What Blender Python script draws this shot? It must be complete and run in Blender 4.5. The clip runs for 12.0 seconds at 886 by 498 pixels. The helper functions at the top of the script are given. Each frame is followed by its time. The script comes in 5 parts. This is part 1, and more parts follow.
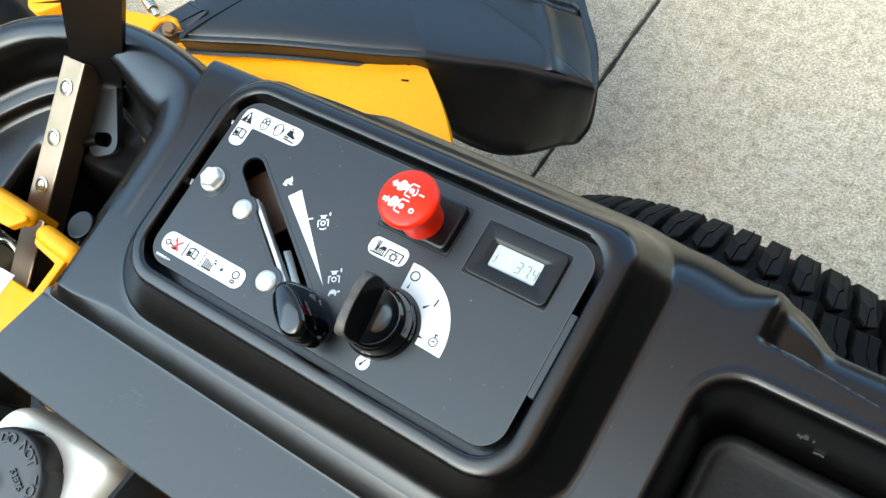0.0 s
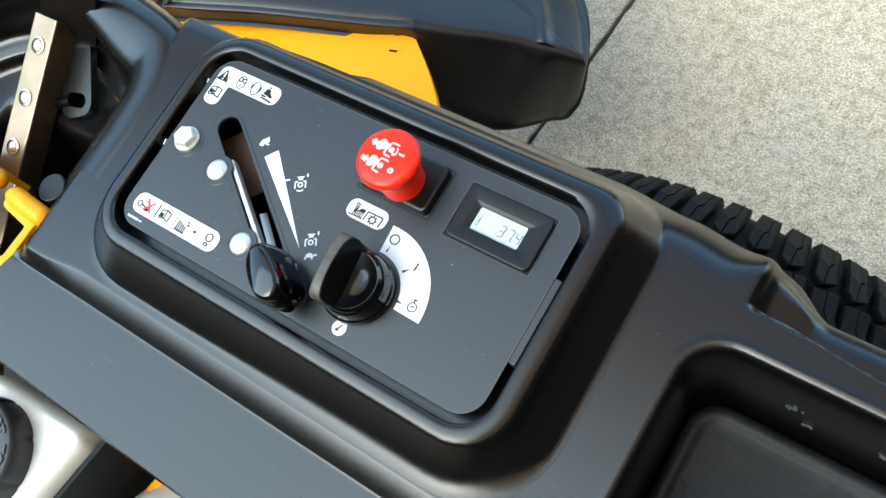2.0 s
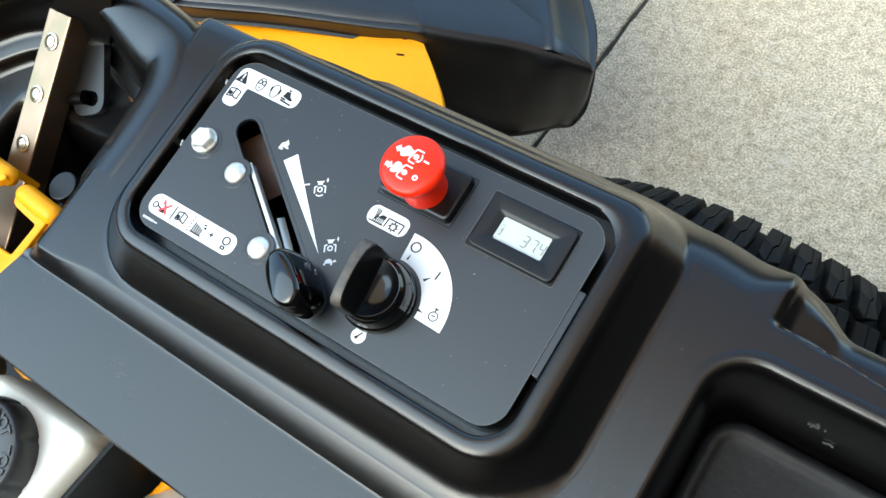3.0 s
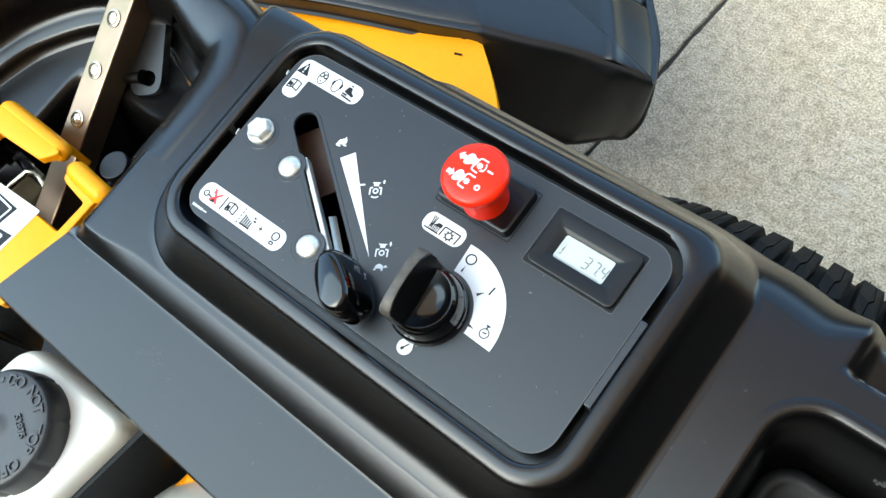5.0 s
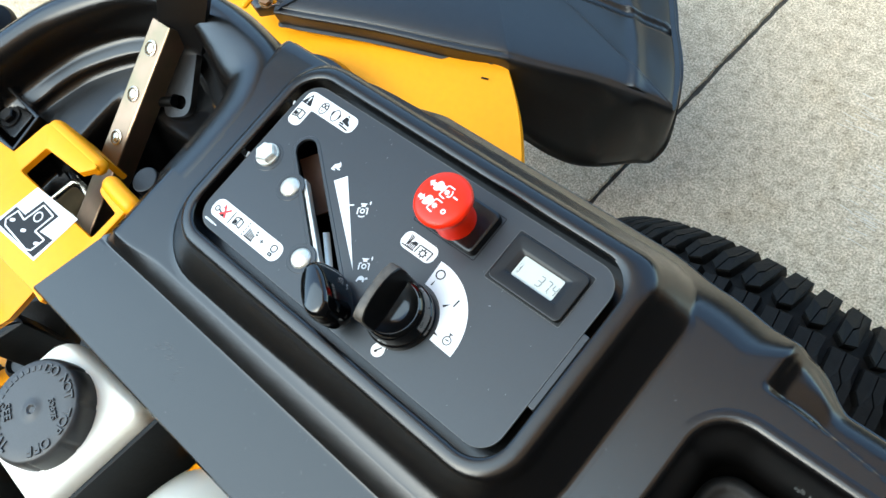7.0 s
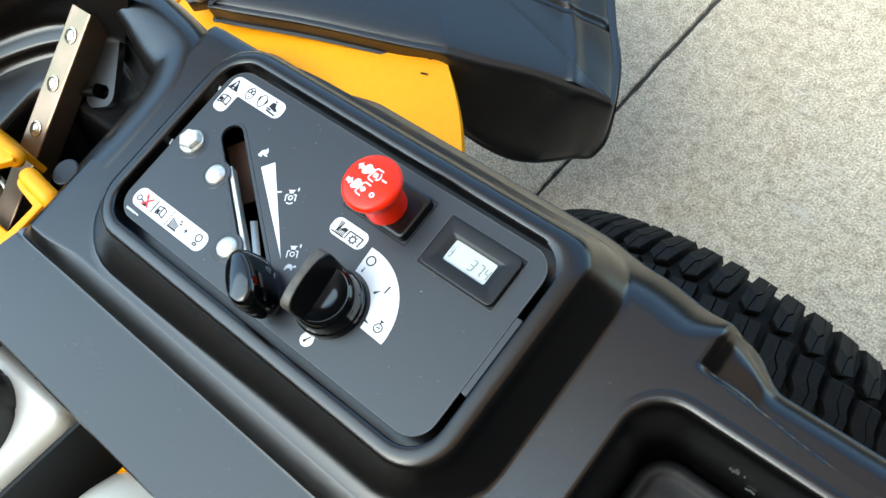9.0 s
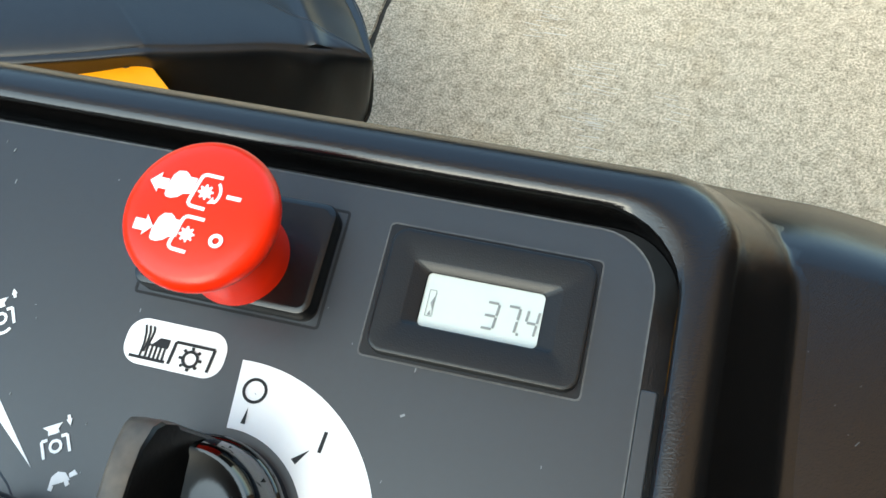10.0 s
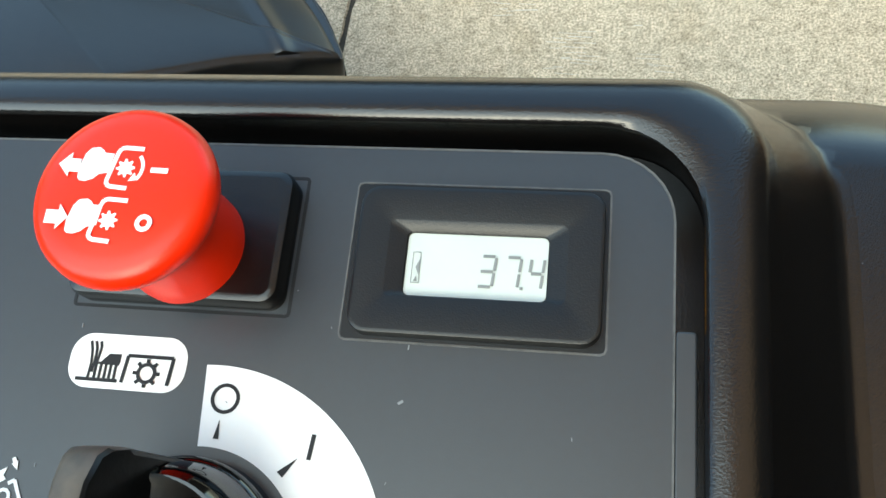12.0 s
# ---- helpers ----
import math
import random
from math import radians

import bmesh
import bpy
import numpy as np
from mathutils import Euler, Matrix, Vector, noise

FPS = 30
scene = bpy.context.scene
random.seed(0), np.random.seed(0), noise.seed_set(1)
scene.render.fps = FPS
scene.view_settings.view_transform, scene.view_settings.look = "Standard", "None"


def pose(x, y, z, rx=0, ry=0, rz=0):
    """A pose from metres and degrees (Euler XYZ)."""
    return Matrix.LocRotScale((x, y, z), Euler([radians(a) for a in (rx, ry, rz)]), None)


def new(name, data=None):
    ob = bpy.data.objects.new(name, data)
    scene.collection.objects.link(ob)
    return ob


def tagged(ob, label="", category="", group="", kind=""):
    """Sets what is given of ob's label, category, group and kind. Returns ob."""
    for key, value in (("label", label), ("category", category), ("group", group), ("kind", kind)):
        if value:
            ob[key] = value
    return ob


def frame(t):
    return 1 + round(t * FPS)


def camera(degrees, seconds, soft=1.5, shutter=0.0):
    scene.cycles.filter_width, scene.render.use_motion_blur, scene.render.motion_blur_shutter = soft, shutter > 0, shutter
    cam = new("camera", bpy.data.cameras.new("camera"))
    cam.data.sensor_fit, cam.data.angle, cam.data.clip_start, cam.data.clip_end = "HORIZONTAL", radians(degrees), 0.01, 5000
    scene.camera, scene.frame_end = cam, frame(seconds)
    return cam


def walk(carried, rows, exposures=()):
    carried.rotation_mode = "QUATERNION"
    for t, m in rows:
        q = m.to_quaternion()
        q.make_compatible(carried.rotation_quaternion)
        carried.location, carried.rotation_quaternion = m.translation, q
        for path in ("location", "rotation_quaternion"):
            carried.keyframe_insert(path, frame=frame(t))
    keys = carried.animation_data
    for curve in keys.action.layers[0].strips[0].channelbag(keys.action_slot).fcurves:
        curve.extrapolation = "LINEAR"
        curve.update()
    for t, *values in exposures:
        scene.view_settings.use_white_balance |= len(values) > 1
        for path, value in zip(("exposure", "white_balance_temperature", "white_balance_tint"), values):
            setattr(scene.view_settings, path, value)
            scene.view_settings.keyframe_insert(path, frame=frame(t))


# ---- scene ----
cam = camera(55.24, 12.0)
PATH = [
    (0.0, 0.1571, -0.0666, 1.1291, 22.62, 15.30, 31.38),
    (0.5, 0.1578, -0.0716, 1.1303, 23.02, 15.30, 31.32),
    (1.0, 0.1552, -0.0709, 1.1287, 22.69, 15.00, 31.09),
    (1.5, 0.1539, -0.0682, 1.1251, 21.84, 14.71, 31.03),
    (2.0, 0.1585, -0.0685, 1.1134, 21.42, 14.49, 31.68),
    (2.5, 0.1545, -0.0713, 1.1124, 21.48, 13.75, 31.87),
    (3.0, 0.1456, -0.0725, 1.1136, 21.91, 13.54, 32.66),
    (3.5, 0.1159, -0.0702, 1.1038, 21.76, 12.50, 33.82),
    (5.5, 0.1370, -0.0699, 1.1048, 23.57, 14.63, 38.80),
    (6.0, 0.1438, -0.0674, 1.1130, 23.94, 15.03, 39.25),
    (6.5, 0.1560, -0.0613, 1.1227, 24.22, 15.82, 39.69),
    (8.5, 0.2235, -0.0392, 1.1593, 26.64, 17.46, 46.07),
    (9.0, 0.1816, -0.0540, 1.1202, 24.53, 13.75, 38.87),
    (9.5, 0.1066, -0.0467, 1.0286, 22.00, 8.08, 26.14),
    (10.0, 0.0524, -0.0251, 0.9458, 20.45, 5.22, 13.25),
    (10.5, 0.0491, -0.0247, 0.9126, 20.72, 4.18, 8.12),
    (11.0, 0.0464, -0.0167, 0.8982, 17.89, 4.37, 5.57),
    (11.5, 0.0466, -0.0179, 0.8983, 18.44, 5.29, 4.55),
    (12.0, 0.0529, -0.0242, 0.9196, 19.65, 8.26, 5.63),
]
walk(cam, [(t, pose(x, y, z, rx, ry, rz)) for t, x, y, z, rx, ry, rz in PATH], exposures=[(0.0, 2.60, 6650, -5), (6.5, 2.60, 6600, -5), (8.5, 2.58, 6300, -4), (9.1, 2.60, 6600, -5), (9.6, 2.66, 6750, -5), (10.4, 2.40, 7250, -7), (11.2, 2.40, 7300, -7), (12.0, 2.57, 7300, -7)])
# ---- after path ----
# ---- world, sun, exposure ----
world = bpy.data.worlds.new("sky")
scene.world = world
world.use_nodes = True
wn = world.node_tree.nodes
sky = wn.new("ShaderNodeTexSky")
sky.sky_type = "NISHITA"
sky.sun_disc = False
sky.sun_elevation, sky.sun_rotation = radians(48), radians(188)
sky.air_density, sky.dust_density, sky.ozone_density = 1.0, 1.5, 1.4
world.node_tree.links.new(sky.outputs["Color"], wn["Background"].inputs["Color"])
wn["Background"].inputs["Strength"].default_value = 0.15
sun_data = bpy.data.lights.new("sun", "SUN")
sun_data.energy, sun_data.angle, sun_data.color = 1.08, radians(104), (0.80, 0.91, 1.0)
sun = new("sun", sun_data)
sun.rotation_euler = (radians(42), 0, radians(-8))

# ---- materials ----


def material(name, color, rough=0.5, metal=0.0, spread=0.15, grain=60.0, bump=0.0, bump_scale=400.0, coat=0.0,
             blotch=6.0, tint=None, rough_spread=0.1, specular=0.5):
    """A surface with colour variation at two scales, uneven gloss and a fine relief."""
    m = bpy.data.materials.new(name)
    m.use_nodes = True
    nt = m.node_tree
    n, link = nt.nodes, nt.links.new
    b = n["Principled BSDF"]
    co = n.new("ShaderNodeTexCoord")
    big, small = n.new("ShaderNodeTexNoise"), n.new("ShaderNodeTexNoise")
    big.inputs["Scale"].default_value, big.inputs["Detail"].default_value = blotch, 5
    small.inputs["Scale"].default_value, small.inputs["Detail"].default_value = grain, 4
    for tex in (big, small):
        link(co.outputs["Object"], tex.inputs["Vector"])
    mix = n.new("ShaderNodeMix")
    mix.data_type = "FLOAT"
    mix.inputs["Factor"].default_value = 0.5
    link(big.outputs["Fac"], mix.inputs["A"])
    link(small.outputs["Fac"], mix.inputs["B"])
    ramp = n.new("ShaderNodeValToRGB")
    lo, hi = ramp.color_ramp.elements
    lo.position, hi.position = 0.3, 0.7
    c2 = tint or color
    lo.color = (*[c * (1 - spread) for c in color], 1)
    hi.color = (*[min(1, c * (1 + spread)) for c in c2], 1)
    link(mix.outputs["Result"], ramp.inputs["Fac"])
    link(ramp.outputs["Color"], b.inputs["Base Color"])
    rr = n.new("ShaderNodeMapRange")
    rr.inputs["To Min"].default_value, rr.inputs["To Max"].default_value = rough * (1 - rough_spread), min(1, rough * (1 + rough_spread))
    link(mix.outputs["Result"], rr.inputs["Value"])
    link(rr.outputs["Result"], b.inputs["Roughness"])
    b.inputs["Metallic"].default_value = metal
    b.inputs["Coat Weight"].default_value = coat
    b.inputs["Coat Roughness"].default_value = 0.12
    b.inputs["Specular IOR Level"].default_value = specular
    if bump:
        fine = n.new("ShaderNodeTexNoise")
        fine.inputs["Scale"].default_value, fine.inputs["Detail"].default_value = bump_scale, 3
        link(co.outputs["Object"], fine.inputs["Vector"])
        bp = n.new("ShaderNodeBump")
        bp.inputs["Strength"].default_value, bp.inputs["Distance"].default_value = bump, 0.0006
        link(fine.outputs["Fac"], bp.inputs["Height"])
        link(bp.outputs["Normal"], b.inputs["Normal"])
    return m


MOULD = material("moulded_black_plastic", (0.0024, 0.0021, 0.0020), 0.23, spread=0.25, grain=900, bump=0.12, bump_scale=2300, blotch=9, specular=0.52)
VINYL = material("dark_grey_vinyl", (0.0122, 0.0150, 0.0180), 0.38, spread=0.12, grain=700, bump=0.03, bump_scale=3000, blotch=14, specular=0.6)
BEZEL = material("satin_black_plastic", (0.003, 0.0032, 0.0034), 0.36, spread=0.2, grain=800, bump=0.10, bump_scale=3000, specular=0.34)
HOUSING = material("smooth_black_plastic", (0.0022, 0.0022, 0.0022), 0.24, spread=0.3, grain=600, bump=0.06, bump_scale=2500, specular=0.42)
WORN = material("worn_black_plastic", (0.0022, 0.0022, 0.0023), 0.34, spread=0.4, grain=300, bump=0.08, bump_scale=900, specular=0.22)
GLOSS = material("gloss_black_plastic", (0.0012, 0.0012, 0.0013), 0.09, spread=0.3, grain=200, rough_spread=0.4)
YELLOW = material("yellow_paint", (0.82, 0.31, 0.006), 0.42, spread=0.05, grain=120, specular=0.22, bump=0.03, bump_scale=300)
RED = material("red_plastic", (0.66, 0.016, 0.003), 0.30, spread=0.05, grain=150, specular=0.3)
WHITE = material("white_print", (0.60, 0.60, 0.595), 0.5, spread=0.03, grain=300)
INK = material("black_print", (0.010, 0.010, 0.011), 0.5, spread=0.1, specular=0.2)
REDINK = material("red_print", (0.6, 0.03, 0.03), 0.5, spread=0.1)
RUBBER = material("tyre_rubber", (0.0034, 0.0032, 0.0030), 0.66, spread=0.4, grain=250, bump=0.5, bump_scale=350, tint=(0.0070, 0.0064, 0.0056), specular=0.16)
MATTING = material("dusty_rubber_mat", (0.0035, 0.0038, 0.0044), 0.55, spread=0.5, grain=180, blotch=25, bump=0.3, bump_scale=300, specular=0.3, tint=(0.010, 0.0105, 0.0115))
CHUTE = material("chute_rubber", (0.0016, 0.0018, 0.0020), 0.38, spread=0.3, grain=120, bump=0.12, bump_scale=500, blotch=5, tint=(0.0042, 0.0046, 0.0052), specular=0.62)
CAP = material("grey_black_cap_plastic", (0.030, 0.031, 0.033), 0.48, spread=0.15, grain=500, bump=0.1, bump_scale=900)
TANK = material("white_translucent_plastic", (0.80, 0.81, 0.78), 0.32, spread=0.04, grain=40, blotch=12, tint=(0.80, 0.80, 0.72))
# brown of the lit slot interior, put into a base colour
SLOT_BROWN = material("slot_lit_brown", (0.12, 0.075, 0.055), 0.5, spread=0.3, grain=120, bump=0.1, bump_scale=300, specular=0.4)
ZINC = material("yellow_zinc_plate", (0.21, 0.20, 0.115), 0.38, metal=0.92, spread=0.28, grain=25, blotch=22, tint=(0.32, 0.19, 0.14), bump=0.05, bump_scale=250)
RIVET = material("bright_rivet_plate", (0.60, 0.59, 0.54), 0.30, metal=0.55, spread=0.22, grain=500, blotch=160, bump=0.25, bump_scale=350)
BRIGHT = material("dull_bright_zinc", (0.70, 0.68, 0.60), 0.40, metal=0.6, spread=0.1, grain=200)
EDGE = material("worn_and_lit_vinyl_edge", (0.06, 0.06, 0.058), 0.5, spread=0.5, grain=700, blotch=60)
STEEL = material("bright_steel", (0.64, 0.58, 0.47), 0.27, metal=1.0, spread=0.15, grain=300)
DARKZINC = material("tarnished_zinc", (0.25, 0.19, 0.11), 0.35, metal=1.0, spread=0.4, grain=60)
ARM = material("black_powder_coat", (0.0030, 0.0030, 0.0034), 0.36, spread=0.2, grain=500, bump=0.2, bump_scale=700, specular=0.35)
LCD = material("lcd_glass", (0.41, 0.44, 0.415), 0.25, spread=0.04, grain=80)
SEGMENT = material("lcd_segment", (0.15, 0.155, 0.15), 0.4, spread=0.1)
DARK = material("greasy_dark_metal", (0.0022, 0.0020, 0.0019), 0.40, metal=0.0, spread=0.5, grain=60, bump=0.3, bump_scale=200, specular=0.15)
RUBBED = material("rubbed_dusty_plastic", (0.036, 0.033, 0.030), 0.5, spread=0.6, grain=260, blotch=120, bump=0.1, bump_scale=600, tint=(0.062, 0.050, 0.037))
GREY = material("grey_label", (0.17, 0.18, 0.185), 0.5, spread=0.1)


def concrete_material():
    m = bpy.data.materials.new("weathered_concrete")
    m.use_nodes = True
    nt = m.node_tree
    n, link = nt.nodes, nt.links.new
    b = n["Principled BSDF"]
    co = n.new("ShaderNodeTexCoord")

    def tex(scale, detail, rough=0.6):
        t = n.new("ShaderNodeTexNoise")
        t.inputs["Scale"].default_value, t.inputs["Detail"].default_value, t.inputs["Roughness"].default_value = scale, detail, rough
        link(co.outputs["Object"], t.inputs["Vector"])
        return t

    def ramp(src, p0, c0, p1, c1):
        r = n.new("ShaderNodeValToRGB")
        e0, e1 = r.color_ramp.elements
        e0.position, e0.color, e1.position, e1.color = p0, (*c0, 1), p1, (*c1, 1)
        link(src, r.inputs["Fac"])
        return r.outputs["Color"]

    def mixc(kind, fac, a, c):
        x = n.new("ShaderNodeMix")
        x.data_type, x.blend_type = "RGBA", kind
        x.inputs["Factor"].default_value = fac
        link(a, x.inputs["A"])
        link(c, x.inputs["B"])
        return x.outputs["Result"]
    cloud, mid, sand, stain = tex(2.2, 5), tex(60, 6, 0.75), tex(330, 5, 0.80), tex(5.0, 5)
    col = ramp(cloud.outputs["Fac"], 0.3, (0.55, 0.435, 0.30), 0.7, (0.66, 0.53, 0.37))
    col = mixc("MULTIPLY", 0.60, col, ramp(mid.outputs["Fac"], 0.36, (0.50, 0.47, 0.42), 0.56, (1.12, 1.12, 1.12)))
    col = mixc("MULTIPLY", 0.8, col, ramp(sand.outputs["Fac"], 0.40, (0.25, 0.23, 0.20), 0.58, (1.25, 1.25, 1.25)))
    col = mixc("MULTIPLY", 0.7, col, ramp(stain.outputs["Fac"], 0.30, (0.80, 0.73, 0.62), 0.46, (1, 1, 1)))
    grit = n.new("ShaderNodeTexVoronoi")
    grit.inputs["Scale"].default_value = 260
    link(co.outputs["Object"], grit.inputs["Vector"])
    col = mixc("MULTIPLY", 0.5, col, ramp(grit.outputs["Distance"], 0.08, (0.5, 0.48, 0.45), 0.3, (1, 1, 1)))
    link(col, b.inputs["Base Color"])
    b.inputs["Roughness"].default_value = 0.9
    bp = n.new("ShaderNodeBump")
    bp.inputs["Strength"].default_value, bp.inputs["Distance"].default_value = 0.5, 0.002
    link(sand.outputs["Fac"], bp.inputs["Height"])
    link(bp.outputs["Normal"], b.inputs["Normal"])
    return m


CONCRETE = concrete_material()
DIRT = material("joint_dirt", (0.045, 0.038, 0.028), 0.95, spread=0.5, grain=90, bump=0.6, bump_scale=200)

# ---- mesh helpers ----


def link_mesh(name, bm, mat, parent=None, label="", smooth=35.0):
    """Links a bmesh as one mesh object."""
    bmesh.ops.recalc_face_normals(bm, faces=bm.faces[:])
    me = bpy.data.meshes.new(name)
    bm.to_mesh(me)
    bm.free()
    me.materials.append(mat)
    if smooth:
        me.shade_smooth()
        me.set_sharp_from_angle(angle=radians(smooth))
    ob = new(name, me)
    ob.parent = parent
    if label:
        tagged(ob, label=label)
    return ob


def part(name, bm, mat, parent, label="", smooth=35.0):
    return link_mesh(name, bm, mat, parent, label, smooth)


def rrect(x0, x1, y0, y1, r, n=8):
    """A rounded rectangle, anticlockwise."""
    out = []
    for cx, cy, a0 in ((x1 - r, y1 - r, 0), (x0 + r, y1 - r, 90), (x0 + r, y0 + r, 180), (x1 - r, y0 + r, 270)):
        for k in range(n + 1):
            a = radians(a0 + 90 * k / n)
            out.append((cx + r * math.cos(a), cy + r * math.sin(a)))
    return out


def round_poly(corners, n=6):
    """A polygon with corners (x, y, radius) rounded, anticlockwise."""
    out = []
    k = len(corners)
    for i, (x, y, r) in enumerate(corners):
        p, a, b = Vector((x, y)), Vector(corners[i - 1][:2]), Vector(corners[(i + 1) % k][:2])
        u, v = (a - p).normalized(), (b - p).normalized()
        half = u.angle(v) / 2
        t = r / math.tan(half)
        p0, p1 = p + u * t, p + v * t
        for j in range(n + 1):
            s = j / n
            out.append(tuple(p0 * (1 - s) ** 2 + p * (2 * s * (1 - s)) + p1 * s ** 2))
    return out


def circle(cx, cy, r, n=32):
    return [(cx + r * math.cos(2 * math.pi * k / n), cy + r * math.sin(2 * math.pi * k / n)) for k in range(n)]


def capsule(a, b, r, n=8):
    """The outline round a segment."""
    a, b = Vector(a), Vector(b)
    ang = math.atan2(b.y - a.y, b.x - a.x)
    out = []
    for c, s in ((b, -90), (a, 90)):
        for k in range(n + 1):
            t = ang + radians(s + 180 * k / n)
            out.append((c.x + r * math.cos(t), c.y + r * math.sin(t)))
    return out


def offset(poly, d):
    """Moves an anticlockwise outline outward by d (inward: minus)."""
    k, out = len(poly), []
    for i in range(k):
        p, a, b = Vector(poly[i]), Vector(poly[i - 1]), Vector(poly[(i + 1) % k])
        e0, e1 = p - a, b - p
        if e0.length < 1e-9:
            e0 = e1
        if e1.length < 1e-9:
            e1 = e0
        n0, n1 = Vector((e0.y, -e0.x)).normalized(), Vector((e1.y, -e1.x)).normalized()
        m = n0 + n1
        m = m / max(0.35, 0.5 * m.length_squared)
        out.append((p.x + m.x * d, p.y + m.y * d))
    return out


def loft(bm, rings, cap_first=False, cap_last=True, closed=True):
    """Joins rings of 3D points, each of the same count, by quads."""
    vs = [[bm.verts.new(p) for p in ring] for ring in rings]
    k = len(vs[0])
    for a, b in zip(vs, vs[1:]):
        for i in range(k if closed else k - 1):
            j = (i + 1) % k
            bm.faces.new((a[i], a[j], b[j], b[i]))
    if cap_first:
        bm.faces.new(vs[0])
    if cap_last:
        bm.faces.new(vs[-1])
    return vs


def flat(poly, z):
    return [(x, y, z) for x, y in poly]


def slab(bm, poly, z0, z1, bevel=0.0):
    """A flat body with rounded upper edges."""
    rings = [flat(poly, z0)]
    if bevel:
        rings += [flat(poly, z1 - bevel), flat(offset(poly, -0.3 * bevel), z1 - 0.3 * bevel), flat(offset(poly, -bevel), z1), flat(offset(poly, -1.25 * bevel), z1)]
    else:
        rings.append(flat(poly, z1))
    loft(bm, rings, cap_first=True)
    return bm


def holed_slab(bm, outer, holes, z0, z1):
    """A flat body with holes through it."""
    for z in (z0, z1):
        edges = []
        for loop in (outer, *holes):
            vs = [bm.verts.new((x, y, z)) for x, y in loop]
            edges += [bm.edges.new((vs[i], vs[(i + 1) % len(vs)])) for i in range(len(vs))]
        bmesh.ops.triangle_fill(bm, edges=edges, use_beauty=True)
    for loop in (outer, *holes):
        loft(bm, [flat(loop, z0), flat(loop, z1)], cap_last=False)
    bmesh.ops.remove_doubles(bm, verts=bm.verts[:], dist=1e-6)
    return bm


def lathe(bm, profile, centre, n=40, axis=(0, 0, 1)):
    """A body of revolution; profile: (radius, height)."""
    turn = Vector((0, 0, 1)).rotation_difference(Vector(axis)).to_matrix()
    c = Vector(centre)
    rings = []
    for r, h in profile:
        rings.append([tuple(c + turn @ Vector((r * math.cos(2 * math.pi * k / n), r * math.sin(2 * math.pi * k / n), h))) for k in range(n)])
    loft(bm, rings, cap_first=True)
    return bm


def tube(bm, points, r, n=12, dome=False):
    """A round bar along a path, with flat or rounded ends."""
    pts = [Vector(p) for p in points]
    rings = []
    side = None
    radii = [r] * len(pts)
    if dome:
        a, b = (pts[0] - pts[1]).normalized() * r, (pts[-1] - pts[-2]).normalized() * r
        arc = [radians(v) for v in (15, 35, 55, 72, 84)]
        pts = [pts[0] + a * math.sin(v) for v in reversed(arc)] + pts + [pts[-1] + b * math.sin(v) for v in arc]
        radii = [r * math.cos(v) for v in reversed(arc)] + radii + [r * math.cos(v) for v in arc]
    for i, p in enumerate(pts):
        d = (pts[min(i + 1, len(pts) - 1)] - pts[max(i - 1, 0)]).normalized()
        if side is None:
            side = d.orthogonal().normalized()
        side = (side - d * side.dot(d)).normalized()
        up = d.cross(side)
        rings.append([tuple(p + radii[i] * (math.cos(2 * math.pi * k / n) * side + math.sin(2 * math.pi * k / n) * up)) for k in range(n)])
    loft(bm, rings, cap_first=True)
    return bm


def bar_box(bm, a, b, wide, high, side, bevel=0.001):
    """A square bar from a to b; side: the direction of its width."""
    a, b = Vector(a), Vector(b)
    d = (b - a).normalized()
    s = (Vector(side) - d * Vector(side).dot(d)).normalized()
    u = s.cross(d)
    out = rrect(-wide / 2, wide / 2, -high / 2, high / 2, bevel, 2)
    loft(bm, [[tuple(p + s * x + u * y) for x, y in out] for p in (a, b)], cap_first=True)
    return bm


def hex_bolt(name, centre, r, h, mat, parent, axis=(0, 0, 1), washer=0.0, label=""):
    bm = bmesh.new()
    if washer:
        lathe(bm, [(washer, 0), (washer, 0.001), (washer * 0.96, 0.0014)], centre, 24, axis)
    turn = Vector((0, 0, 1)).rotation_difference(Vector(axis)).to_matrix()
    rings = []
    for s, z in ((1, 0.0012), (1, h - 0.001), (0.86, h), (0.8, h)):
        rings.append([tuple(Vector(centre) + turn @ Vector((s * r * math.cos(math.pi * k / 3 + 0.3), s * r * math.sin(math.pi * k / 3 + 0.3), z))) for k in range(6)])
    loft(bm, rings, cap_first=True)
    return part(name, bm, mat, parent, label, smooth=20)


def prints(name, polys, z, mat, parent, label="", thick=0.00012):
    """Printed shapes, each a thin raised film."""
    bm = bmesh.new()
    for poly in polys:
        loft(bm, [flat(poly, z), flat(poly, z + thick)], cap_first=True)
        z += 0.000002
    return part(name, bm, mat, parent, label, smooth=0)


def line(a, b, w):
    """A stroke of width w as a polygon."""
    a, b = Vector(a), Vector(b)
    d = (b - a).normalized() * (w / 2)
    s = Vector((-d.y, d.x))
    return [tuple(p) for p in (a - s, b - s, b + s, a + s)]


def ring_shape(cx, cy, r, w, a0=0, a1=360, n=20):
    """A ring stroke as short quads."""
    out = []
    for k in range(n):
        t0, t1 = radians(a0 + (a1 - a0) * k / n), radians(a0 + (a1 - a0) * (k + 1) / n)
        out.append([(cx + q * math.cos(t), cy + q * math.sin(t)) for q, t in ((r - w / 2, t0), (r + w / 2, t0), (r + w / 2, t1), (r - w / 2, t1))])
    return out


def smooth(a, b, x):
    t = np.clip((x - a) / (b - a), 0, 1)
    return t * t * (3 - 2 * t)


